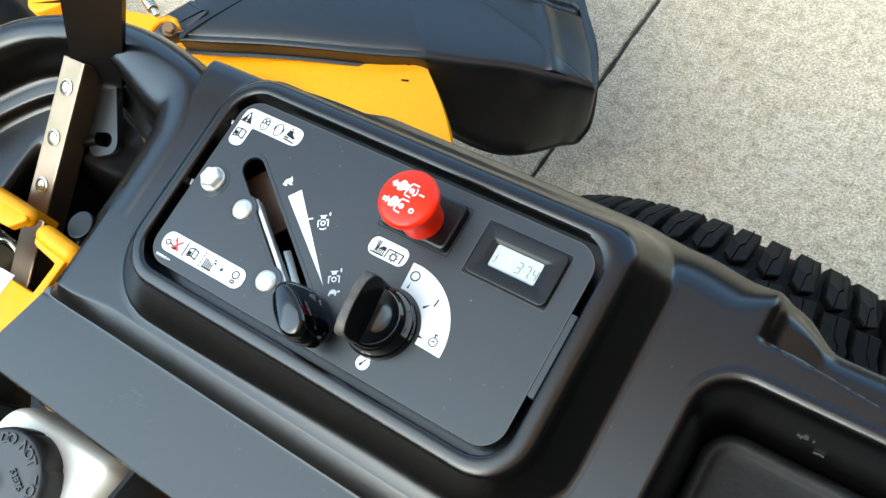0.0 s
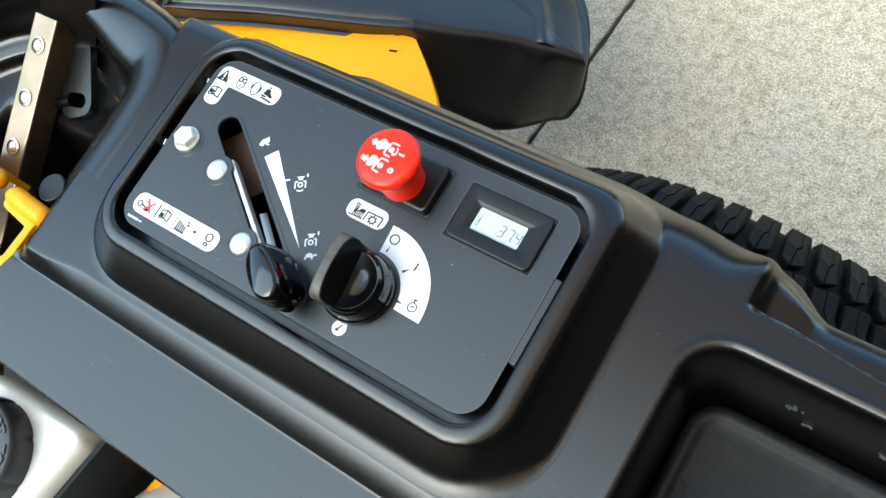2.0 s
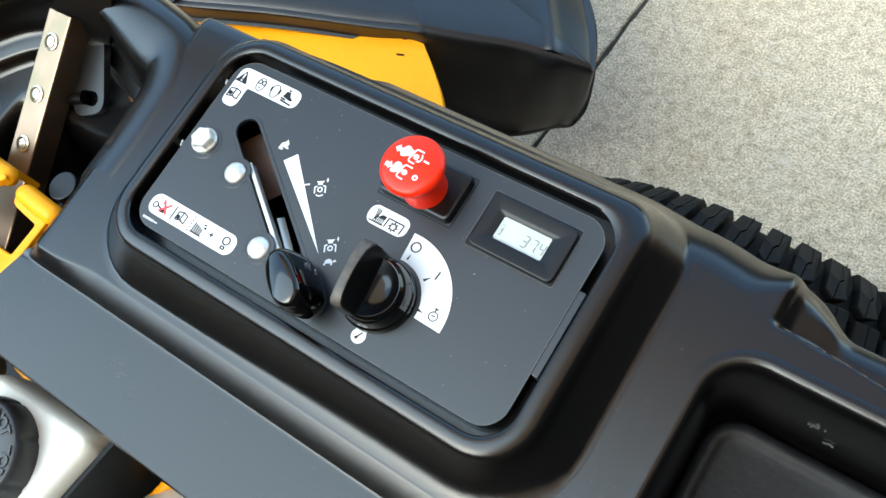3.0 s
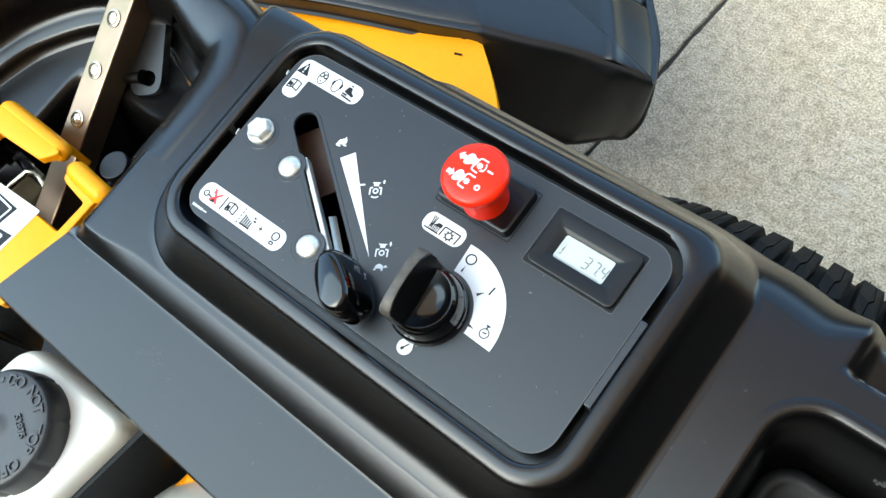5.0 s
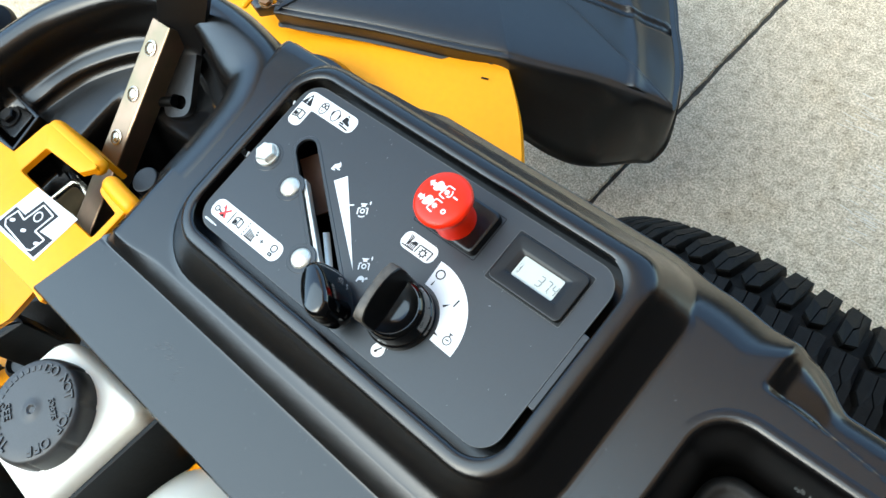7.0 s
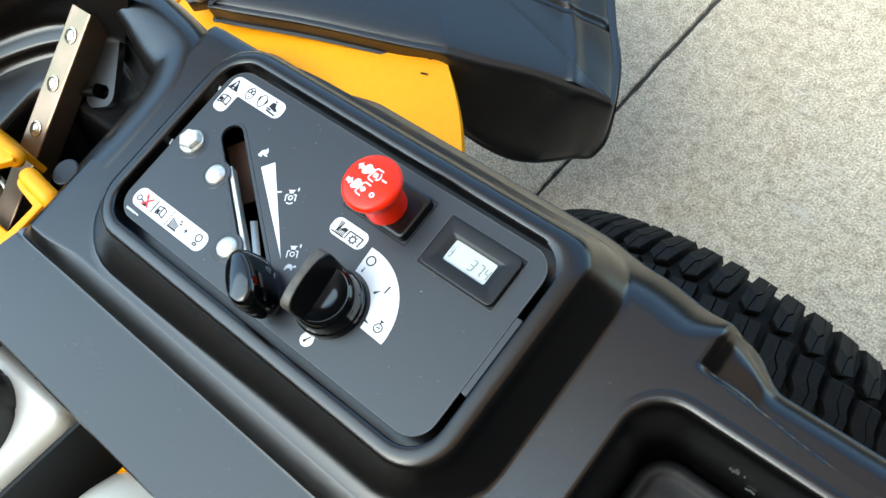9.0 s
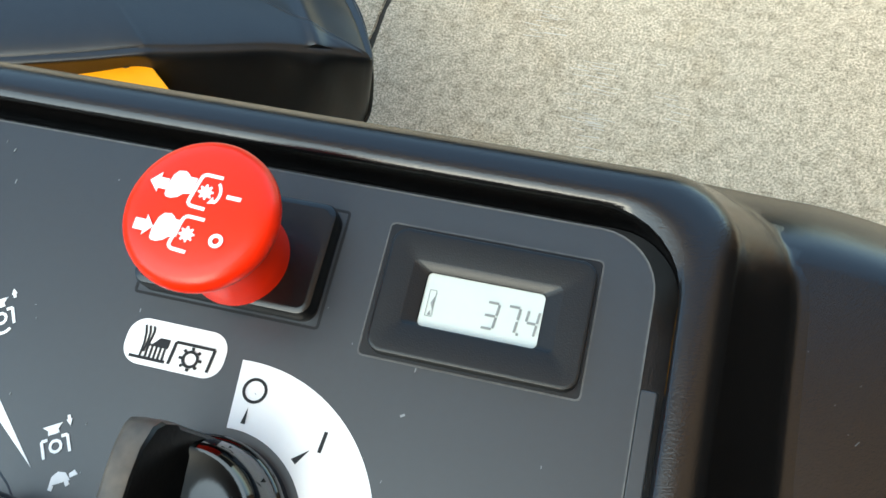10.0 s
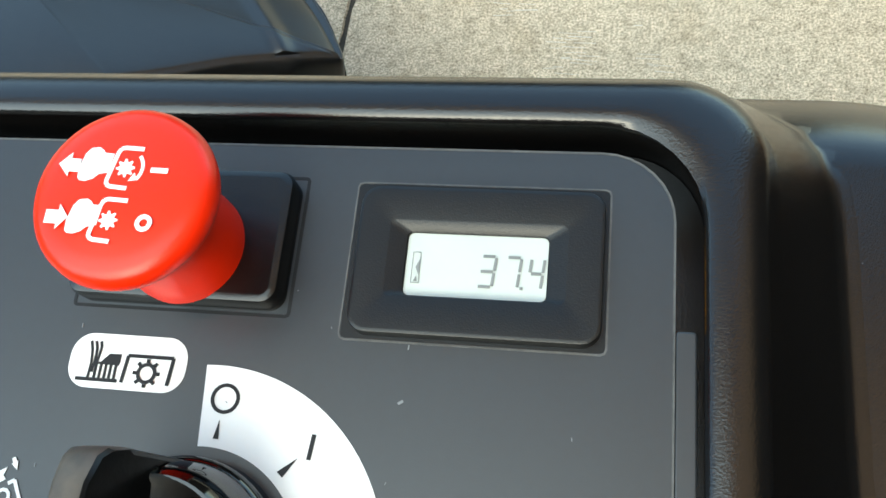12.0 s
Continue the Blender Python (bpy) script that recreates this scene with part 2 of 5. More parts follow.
def letters(name, text, size, m, mat, parent, depth=0.0004, label=""):
    """Raised writing in the built-in font, laid by the pose m."""
    cu = bpy.data.curves.new(name, "FONT")
    cu.body, cu.size, cu.extrude, cu.offset, cu.align_x, cu.align_y = text, size, depth, 0.018 * size, "CENTER", "CENTER"
    tmp = new(name, cu)
    me = bpy.data.meshes.new_from_object(tmp.evaluated_get(bpy.context.evaluated_depsgraph_get()))
    bpy.data.objects.remove(tmp)
    me.transform(m)
    return me


def joined(name, meshes, mat, parent, label=""):
    bm = bmesh.new()
    for me in meshes:
        bm.from_mesh(me)
    return part(name, bm, mat, parent, label, smooth=0)


# ---- ground: concrete slabs with one open joint ----
ground = new("ground")
tagged(ground, "weathered light concrete paving with a dark joint", "pavement", kind="structure")
JOINT = ((-0.302, 0.28), (-0.247, 0.86))


def slabs():
    d = (Vector(JOINT[1]) - Vector(JOINT[0])).normalized()
    s = Vector((d.y, -d.x))
    p = Vector(JOINT[0])
    far = 400.0
    for sign in (1, -1):
        bm = bmesh.new()
        rng = random.Random(5 + sign)
        k = 260
        edge = []
        for i in range(k + 1):
            t = -1.6 + 3.2 * i / k
            wob = 0.0022 * noise.noise((t * 16, sign * 3.1, 0)) + 0.0012 * noise.noise((t * 70, sign * 5.7, 0)) + rng.uniform(-0.0006, 0.0006) - 0.0012
            edge.append(p + d * t + s * sign * (0.0045 + wob))
        outer = [p + d * 400 + s * sign * 0.0045, p + d * 400 + s * sign * far, p - d * 400 + s * sign * far, p - d * 400 + s * sign * 0.0045]
        ring = edge + outer
        low = [bm.verts.new((q.x, q.y, -0.10)) for q in ring]
        mid = [bm.verts.new((q.x, q.y, -0.003)) for q in ring]
        top = [bm.verts.new((q.x + s.x * sign * 0.0015, q.y + s.y * sign * 0.0015, 0)) for q in ring]
        n = len(ring)
        for i in range(n):
            j = (i + 1) % n
            bm.faces.new((low[i], low[j], mid[j], mid[i]))
            bm.faces.new((mid[i], mid[j], top[j], top[i]))
        bm.faces.new(top)
        link_mesh("concrete_slab", bm, CONCRETE, ground, smooth=30)
    bm = bmesh.new()
    a, b = p - d * 3, p + d * 3
    loft(bm, [flat(line(a, b, 0.03), -0.08), flat(line(a, b, 0.03), -0.0045)], cap_first=True)
    link_mesh("joint_filler", bm, DIRT, ground, "dark dirt in the slab joint")


slabs()

# scrapes on the concrete
def scrapes():
    rng = random.Random(21)
    pale = material("pale_scrape", (0.60, 0.535, 0.43), 0.9, spread=0.1, grain=200)
    holder = new("scrape_marks")
    tagged(holder, "pale parallel scrape marks on the concrete", "scrape marks", kind="stuff")
    for cx, cy, count, reach in ((-0.062, 0.640, 16, 0.035), (0.010, 0.545, 24, 0.045), (0.020, 0.480, 12, 0.030), (0.11, 0.56, 8, 0.04)):
        strokes = []
        for k in range(count):
            x, y = cx + rng.uniform(-reach, reach) * 0.5, cy + rng.uniform(-reach, reach)
            n = rng.uniform(0.010, 0.030)
            a = radians(-2 + rng.uniform(-4, 4))
            strokes.append(line((x, y), (x + n * math.cos(a), y + n * math.sin(a)), rng.uniform(0.0004, 0.0010)))
        ob = prints("scrape", strokes, 0.0, pale, holder, thick=0.0003)
        tagged(ob, kind="stuff")


scrapes()

# unseen walls added round the place to shape light and reflections
def reflection_walls():
    brown = material("brown_reflection", (0.33, 0.185, 0.10), 0.85, spread=0.25, grain=3, blotch=0.5)
    tan = material("mid_brown_reflection", (0.60, 0.36, 0.21), 0.85, spread=0.25, grain=3, blotch=0.5)
    dark = material("dark_reflection", (0.022, 0.016, 0.012), 0.85, spread=0.25, grain=3, blotch=0.5)
    for name, x0, x1, y0, y1, h, mat in (("added_wall_east", 1.6, 1.9, -6.0, 1.05, 2.4, dark), ("added_wall_south", -9.0, 1.9, -6.3, -6.0, 4.6, dark), ("added_wall_west", -9.3, -9.0, -6.3, 8.0, 3.0, dark), ("added_wall_far", -9.0, 1.9, 8.0, 8.3, 3.0, dark)):
        bm = bmesh.new()
        slab(bm, [(x0, y0), (x1, y0), (x1, y1), (x0, y1)], 0.0, h)
        tagged(link_mesh(name, bm, mat, smooth=0), "unseen dark wall added to shape reflections", "wall", kind="structure")
    # added brown upper part, tints what the moulding reflects
    bm = bmesh.new()
    slab(bm, [(1.6, -6.0), (1.9, -6.0), (1.9, 1.05), (1.6, 1.05)], 2.401, 14.0)
    tagged(link_mesh("added_wall_upper_east", bm, tan, smooth=0), "unseen brown upper wall added to tint reflections", "wall", kind="structure")
    # added tall wall: brown above for reflections, a wide opening lets sky through
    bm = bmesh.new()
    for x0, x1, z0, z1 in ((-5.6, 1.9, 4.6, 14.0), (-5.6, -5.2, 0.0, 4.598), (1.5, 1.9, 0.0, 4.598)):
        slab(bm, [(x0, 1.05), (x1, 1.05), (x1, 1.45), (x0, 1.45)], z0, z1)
    tagged(link_mesh("added_wall_north", bm, brown, smooth=0), "unseen brown wall added to tint reflections, open below", "wall", kind="structure")


reflection_walls()

# ---- the mower ----
mower = new("riding_mower")
mower.location = (0, 0, 0)
tagged(mower, "yellow and black zero-turn riding mower parked on concrete", "lawn mower")

ZP = 0.788                                  # face of the control plate
PX0, PX1, PY0, PY1 = -0.140, 0.0668, -0.0580, 0.0395
PLATE = rrect(PX0, PX1, PY0, PY1, 0.012, 8)
PLATE[:9] = [(x, y) for x, y in rrect(PX0, PX1, PY0, PY1, 0.013, 8)[:9]]
POCKET = rrect(0.1262, 0.345, -0.075, 0.0180, 0.017, 8)


def sd_rect(x, y, x0, x1, y0, y1, r):
    qx, qy = np.abs(x - (x0 + x1) / 2) - (x1 - x0) / 2 + r, np.abs(y - (y0 + y1) / 2) - (y1 - y0) / 2 + r
    return np.hypot(np.maximum(qx, 0), np.maximum(qy, 0)) + np.minimum(np.maximum(qx, qy), 0) - r


def fender_edge(x):
    return 0.0738 - 0.0080 * smooth(0.060, 0.098, x) - 0.0050 * smooth(0.098, 0.140, x) - 0.0115 * smooth(0.146, 0.168, x) - 0.0168 * smooth(-0.088, -0.128, x)


def ledge_edge(x):
    """Where the plateau steps down to the narrow lip behind the notch."""
    return 0.0370 - 0.0045 * smooth(0.150, 0.200, x)


def fender_top(x, y):
    """Height of the moulding round the raised control box."""
    z = 0.7710 + 0.0 * x
    out = fender_edge(x) - y
    flat_rear, flat_front = smooth(0.060, 0.098, x), smooth(-0.092, -0.132, x)
    last = smooth(0.118, 0.140, x)
    deep = 0.025 - 0.0135 * flat_rear - 0.0080 * last - 0.0235 * flat_front
    wide = 0.036 - 0.0165 * flat_rear - 0.0120 * last - 0.0290 * flat_front
    z = z - deep * np.clip((wide - out) / wide, 0, 1) ** 1.9
    # notch: the edge drops over a steep face to a narrow lip
    end = 0.1625 - 0.0145 * smooth(0.0490, 0.0600, y)
    drop = 0.50 * smooth(0.1352, 0.1420, x) + 0.50 * np.clip((x - 0.1395) / (end - 0.1395), 0, 1)
    lip = smooth(ledge_edge(x) - 0.0008, ledge_edge(x) + 0.0030, y)
    z = z - 0.0150 * drop * lip
    z = z - 0.0060 * np.clip((-0.1905 - x) / 0.010, 0, 1) ** 2 * smooth(-0.104, -0.094, y)
    # edge above the flat panel, broader towards the rear
    top = -0.0902 - 0.0040 * smooth(-0.150, -0.185, x)
    fall = np.clip((top - y) / (top + 0.1026), 0, 1)
    z = z - 0.0072 * (0.7 * fall + 0.3 * fall ** 2)
    return z


def hollow_rim():
    ctrl = [(-0.172, -0.135), (-0.172, -0.060), (-0.172, -0.012), (-0.1770, 0.021), (-0.194, 0.047), (-0.226, 0.0570), (-0.267, 0.0602), (-0.310, 0.0535), (-0.355, 0.0330), (-0.391, -0.006), (-0.408, -0.045), (-0.420, -0.092), (-0.432, -0.150), (-0.430, -0.190), (-0.38, -0.200), (-0.345, -0.160), (-0.24, -0.150)]
    rim = []
    for i in range(len(ctrl)):
        p0, p1, p2, p3 = [Vector(ctrl[(i + k) % len(ctrl)]) for k in (-1, 0, 1, 2)]
        for k in range(8):
            t = k / 8
            rim.append(tuple(0.5 * (2 * p1 + (p2 - p0) * t + (2 * p0 - 5 * p1 + 4 * p2 - p3) * t * t + (3 * p1 - p0 - 3 * p2 + p3) * t ** 3)))
    return rim


def depth_inside(x, y, poly):
    """Distance from the outline to points inside it; zero outside."""
    best, odd = np.full(x.shape, 9.0), np.zeros(x.shape, bool)
    for (ax, ay), (bx, by) in zip(poly, poly[1:] + poly[:1]):
        dx, dy = bx - ax, by - ay
        t = np.clip(((x - ax) * dx + (y - ay) * dy) / (dx * dx + dy * dy + 1e-12), 0, 1)
        best = np.minimum(best, np.hypot(x - ax - t * dx, y - ay - t * dy))
        if ay != by:
            odd ^= ((ay > y) != (by > y)) & (x < ax + (y - ay) * dx / dy)
    return np.where(odd, best, 0.0)


def console():
    bm = bmesh.new()
    rim = hollow_rim()
    nx, ny = 460, 260
    vv = np.linspace(0, 1, ny)
    rows = []
    for v in vv:
        yy = -0.149 + v * 0.2245
        x_lo = -0.2185 + 0.27 * np.clip(yy + 0.150, 0, 0.056) + 0.0045 * smooth(-0.097, -0.088, yy)
        xs = x_lo + np.linspace(0, 1, nx) ** 1.25 * (0.62 - x_lo)
        ys = -0.149 + v * (fender_edge(xs) + 0.149)
        rows.append(np.stack([xs, ys, fender_top(xs, ys)], 1))
    grid = np.array(rows)
    d_pod = sd_rect(grid[..., 0], grid[..., 1], PX0, PX1, PY0, PY1, 0.012)
    d_poc = sd_rect(grid[..., 0], grid[..., 1], 0.1262, 0.345, -0.075, 0.0180, 0.017)
    gone = (d_pod < 0.0275) | (d_poc < 0.0030) | ((depth_inside(grid[..., 0], grid[..., 1], rim) > 0.0085) & (grid[..., 1] > -0.045))
    verts = {}

    def vert(i, j):
        if (i, j) not in verts:
            verts[i, j] = bm.verts.new(grid[i, j])
        return verts[i, j]
    for i in range(ny - 1):
        for j in range(nx - 1):
            if not gone[i:i + 2, j:j + 2].any():
                bm.faces.new((vert(i, j), vert(i, j + 1), vert(i + 1, j + 1), vert(i + 1, j)))
    # turned-down edges of the sheet
    inner = [tuple(grid[0, j] + (0, 0.0, 0)) for j in range(nx)]
    loft(bm, [inner, [(x, y - 0.0012, z - 0.0012) for x, y, z in inner], [(x, y - 0.0012, z - 0.0045) for x, y, z in inner], [(x, y + 0.003, z - 0.0045) for x, y, z in inner]], cap_last=False, closed=False)
    front = [tuple(grid[i, 0]) for i in range(ny) if grid[i, 0, 1] < -0.043]
    loft(bm, [front, [(x - 0.001, y, z - 0.001) for x, y, z in front], [(x - 0.001, y, z - 0.06) for x, y, z in front]], cap_last=False, closed=False)
    outer = [tuple(grid[-1, j]) for j in range(nx)]
    prof = ((0, 0), (0.0009, -0.0008), (0.0013, -0.0026), (0.0013, -0.0042), (0.0026, -0.0048), (0.0030, -0.0064), (0.0030, -0.0095), (0.0042, -0.0100), (0.0046, -0.0115), (0.0046, -0.040), (0.002, -0.07))
    loft(bm, [[(x, y + a, z + b) for x, y, z in outer] for a, b in prof], cap_last=False, closed=False)
    # raised control box with a rounded rim round the sunken plate
    prof = [(-0.0065, 0.7740), (0.0062, 0.7740), (0.0064, 0.7746), (0.0043, 0.7893), (0.0045, 0.7901), (0.0051, 0.7907), (0.0062, 0.7910),
            (0.0080, 0.7910), (0.0098, 0.7907), (0.0113, 0.7901), (0.0124, 0.7892), (0.0133, 0.7879)]

    def finer(poly):
        out = []
        for i, p in enumerate(poly):
            out.append(p)
            if i % 9 == 8:
                q = poly[(i + 1) % len(poly)]
                out += [(p[0] + (q[0] - p[0]) * k / 16, p[1] + (q[1] - p[1]) * k / 16) for k in range(1, 16)]
        return out

    def box(d):
        if d < 0.005:
            return finer(offset(PLATE, d))
        grow = min(1.0, (d - 0.005) / 0.008)
        x1, y1 = PX1 + d + 0.0014 * grow, PY1 + d + 0.0008 * grow
        out = rrect(PX0 - d, x1, PY0 - d, y1, 0.012 + d, 8)
        out[:9] = rrect(PX0, x1, PY0, y1, 0.0150 + 1.15 * max(0.0, d - 0.0130), 8)[:9]
        return finer(out)
    rings = [flat(box(d), z) for d, z in prof]
    plain = ((0.0141, -0.11), (0.0150, -0.01), (0.0160, 0.10), (0.0215, 0.50), (0.0268, 0.88), (0.0278, 0.945), (0.0288, 0.983), (0.0298, 1.0), (0.0306, 1.0), (0.0322, 1.0))
    flare = ((0.0141, -0.11), (0.0150, -0.01), (0.0158, 0.09), (0.0192, 0.40), (0.0226, 0.69), (0.0246, 0.815), (0.0266, 0.90), (0.0286, 0.96), (0.0306, 0.995), (0.0324, 1.0))
    for (d, w), (d2, w2) in zip(plain, flare):
        ring = []
        for (x, y), (x2, y2) in zip(box(d), box(d2)):
            # the foot of the inner wall widens into a hollow sweep towards the rear
            s = float(smooth(-0.110, 0.030, np.array(x)) * smooth(PY0 + 0.004, PY0 - 0.012, np.array(y)))
            x, y, v = x + (x2 - x) * s, y + (y2 - y) * s, w + (w2 - w) * s
            y = min(y, float(fender_edge(np.array(x))) - 0.0002)
            base = float(fender_top(np.array(x), np.array(y))) + (0.00016 if d < 0.0315 else -0.0001)
            ring.append((x, y, 0.7850 + (base - 0.7850) * v))
        rings.append(ring)
    loft(bm, rings, cap_last=False)
    # storage pocket
    prof = [(0.0075, None, 0.0003), (0.0045, None, 0.0008), (0.0025, None, 0.0004), (0.0010, None, -0.0014), (0.0, None, -0.004), (-0.001, None, -0.009),
            (-0.0022, 0.722, 0), (-0.0034, 0.700, 0), (-0.0046, 0.694, 0), (-0.0080, 0.692, 0)]
    rings = []
    for d, z, up in prof:
        ring = []
        for x, y in offset(POCKET, d):
            ring.append((x, y, z if z else float(fender_top(np.array(x), np.array(y))) + up))
        rings.append(ring)
    loft(bm, rings)
    # hollow round the steering lever
    prof = [(0.003, 0.66), (0.0032, 0.735), (0.002, 0.757), (-0.001, 0.7650), (-0.004, 0.7690), (-0.008, 0.7706), (-0.013, 0.7708), (-0.018, 0.7698), (-0.0215, 0.7670), (-0.0240, 0.7600),
            (-0.0262, 0.748), (-0.0274, 0.7400), (-0.0292, 0.7366), (-0.0320, 0.7357), (-0.0385, 0.7349), (-0.0402, 0.7338), (-0.0412, 0.7305), (-0.0424, 0.7268), (-0.0450, 0.7254)]

    def deep(x, y):
        """The well under the seat bracket, where the post goes down."""
        x, y = np.array(x), np.array(y)
        return float(np.maximum(smooth(-0.022, -0.056, y) * smooth(-0.326, -0.313, x), smooth(-0.085, -0.100, y) * smooth(-0.420, -0.400, x)))
    soft = (0.740, 0.750, 0.760, 0.7680, 0.7709, 0.7706, 0.7688, 0.7652, 0.7602, 0.7545, 0.7480, 0.7435, 0.7395, 0.7365, 0.7335, 0.7310, 0.7292, 0.7275, 0.7262)
    rings = []
    for (d, z), z2 in zip(prof, soft):
        ring = []
        for (rx, ry), (x, y), (x2, y2) in zip(rim, offset(rim, d), offset(rim, d - 0.75 * min(max(-d, 0), 0.022))):
            side = float(smooth(-0.300, -0.215, np.array(rx)) * smooth(-0.125, -0.095, np.array(ry)))
            x, y, zz = x + (x2 - x) * side, y + (y2 - y) * side, z + (z2 - z) * side
            sink = float(smooth(-0.050, -0.075, np.array(y)) * smooth(-0.385, -0.360, np.array(x)) * smooth(-0.195, -0.215, np.array(x)))
            sink = max(sink, float(smooth(-0.078, -0.090, np.array(y)) * smooth(-0.385, -0.360, np.array(x))))
            zz = zz - sink * max(0, zz - 0.728)
            ring.append((x, y, zz - (deep(x, y) * max(0, zz - 0.655) if d < -0.0205 else 0)))
        rings.append(ring)
    loft(bm, rings, cap_last=False)
    # floor of the hollow, with the well in it
    base = [(x, y) for x, y, _ in rings[-4]]
    gx, gy = np.meshgrid(np.arange(-0.402, -0.205, 0.0016), np.arange(-0.170, 0.030, 0.0016), indexing="ij")
    inside = depth_inside(gx, gy, base)
    cells = {}

    def corner(i, j):
        if (i, j) not in cells:
            x, y = float(gx[i, j]), float(gy[i, j])
            z = 0.7252 - 0.0010 * float(smooth(0.0, 0.05, inside[i, j])) + 5.6 * max(0.0, x + 0.275) ** 2
            cells[i, j] = bm.verts.new((x, y, z - deep(x, y) * (z - 0.655)))
        return cells[i, j]
    for i in range(gx.shape[0] - 1):
        for j in range(gx.shape[1] - 1):
            if inside[i:i + 2, j:j + 2].min() > 0:
                bm.faces.new((corner(i, j), corner(i + 1, j), corner(i + 1, j + 1), corner(i, j + 1)))
    return part("console_moulding", bm, MOULD, mower, "black textured plastic fender and control console moulding", smooth=50)


console_ob = console()


def moulding_dust():
    rng = random.Random(17)
    specks = []
    for k in range(110):
        x, y = (rng.uniform(-0.20, 0.13), rng.uniform(-0.146, -0.104)) if k % 6 else (rng.uniform(0.10, 0.12), rng.uniform(-0.09, 0.035))
        r, a = rng.uniform(0.00006, 0.00020), rng.uniform(0, 3.1)
        n = rng.choice((0.0002, 0.0004, 0.0012))
        specks.append((line((x, y), (x + n * math.cos(a), y + n * math.sin(a)), r)))
    for cx, cy in ((-0.117, -0.1225), (-0.106, -0.1255)):
        for k in range(9):
            x, y, a = cx + rng.uniform(-0.006, 0.006), cy + rng.uniform(-0.003, 0.003), rng.uniform(0.2, 0.9)
            specks.append(line((x, y), (x + 0.003 * math.cos(a), y + 0.003 * math.sin(a)), 0.00014))
    bm = bmesh.new()
    for poly in specks:
        z = float(fender_top(np.array(poly[0][0]), np.array(poly[0][1])))
        loft(bm, [flat(poly, z - 0.0001), flat(poly, z + 0.0001)], cap_first=True)
    tagged(part("dust_speck", bm, EDGE, console_ob, "fine pale dust and scuffs", smooth=0), kind="stuff")


moulding_dust()


def pocket_mat():
    bm = bmesh.new()
    out = rrect(0.1310, 0.338, -0.069, 0.0118, 0.0165)
    loft(bm, [flat(out, 0.6915), flat(out, 0.6975), flat(offset(out, -0.0012), 0.7002), flat(offset(out, -0.0040), 0.7018), flat(offset(out, -0.0065), 0.7012), flat(offset(out, -0.0075), 0.7002), flat(offset(out, -0.0100), 0.6996), flat(offset(out, -0.0140), 0.6996)], cap_first=True)
    ob = part("pocket_mat", bm, MATTING, mower, "dusty black rubber mat in the pocket", smooth=50)
    # drain hole not cut: a black disc carries its inner shade
    bm = bmesh.new()
    slab(bm, circle(0.1400, -0.0330, 0.0048, 24), 0.6990, 0.6999, 0.0002)
    part("drain_hole_disc", bm, INK, ob, "small black disc coloured as the shade in a drain hole")
    # pale rub marks on the pocket's far wall and in its corner
    rng = random.Random(8)
    bm = bmesh.new()
    for cx, cz, reach, count in ((0.168, 0.737, 0.0035, 16), (0.207, 0.731, 0.0040, 14), (0.176, 0.722, 0.0018, 6), (0.236, 0.742, 0.003, 8)):
        for k in range(count):
            x, z, a = cx + rng.gauss(0, reach * 0.5), cz + rng.gauss(0, reach * 0.35), rng.uniform(-0.7, 0.9)
            n, w = rng.uniform(0.0005, 0.0018), rng.uniform(0.0002, 0.0006)
            y = 0.0172 - 0.0022 * (0.768 - z) / 0.046
            poly = line((x, z), (x + n * math.cos(a), z + n * math.sin(a)), w)
            loft(bm, [[(px, y + 0.0005, pz) for px, pz in poly], [(px, y - 0.0003, pz) for px, pz in poly]], cap_first=True)
    tagged(part("rub_mark", bm, EDGE, console_ob, "pale rub marks on the pocket wall", smooth=0), kind="stuff")


pocket_mat()

# ---- control plate ----
SLOT_A, SLOT_B, SLOT_R = (-0.1130, 0.0060), (-0.0500, -0.0400), 0.0060


def control_plate():
    bm = bmesh.new()
    outline = rrect(PX0, PX1, PY0, PY1, 0.012, 8)
    holed_slab(bm, outline, [capsule(SLOT_A, SLOT_B, SLOT_R, 10), rrect(0.0200, 0.0490, 0.0114, 0.0276, 0.001, 2)], ZP - 0.0016, ZP)
    return part("control_plate", bm, VINYL, mower, "dark grey control plate with white symbols", smooth=30)


plate = control_plate()


def plate_trim():
    bm = bmesh.new()
    out = rrect(PX0, PX1, PY0, PY1, 0.012, 8)
    loft(bm, [flat(offset(out, 0.00012), ZP - 0.0012), flat(offset(out, 0.00012), ZP + 0.00010), flat(offset(out, -0.00022), ZP + 0.00010), flat(offset(out, -0.00022), ZP - 0.0002)], cap_last=False)
    part("plate_edge", bm, EDGE, plate, "thin pale worn plate edge")
    bm = bmesh.new()
    slab(bm, rrect(PX1 + 0.0002, PX1 + 0.0034, -0.0298, 0.0095, 0.0006, 3), ZP - 0.006, ZP - 0.0001, 0.0003)
    # two tiny pale pins standing in the gap
    for x, y0, y1 in ((-0.1418, 0.0224, 0.0246), (-0.1420, -0.0160, -0.0130)):
        pin = bmesh.new()
        slab(pin, line((x - 0.0003, y1), (x + 0.0003, y0), 0.0005), ZP - 0.012, ZP - 0.0008, 0)
        part("clip_end", pin, WHITE, plate, "tiny pale upright pin in the gap")
    part("edge_clip", bm, VINYL, plate, "satin black tab that fills the gap at the plate edge")


plate_trim()


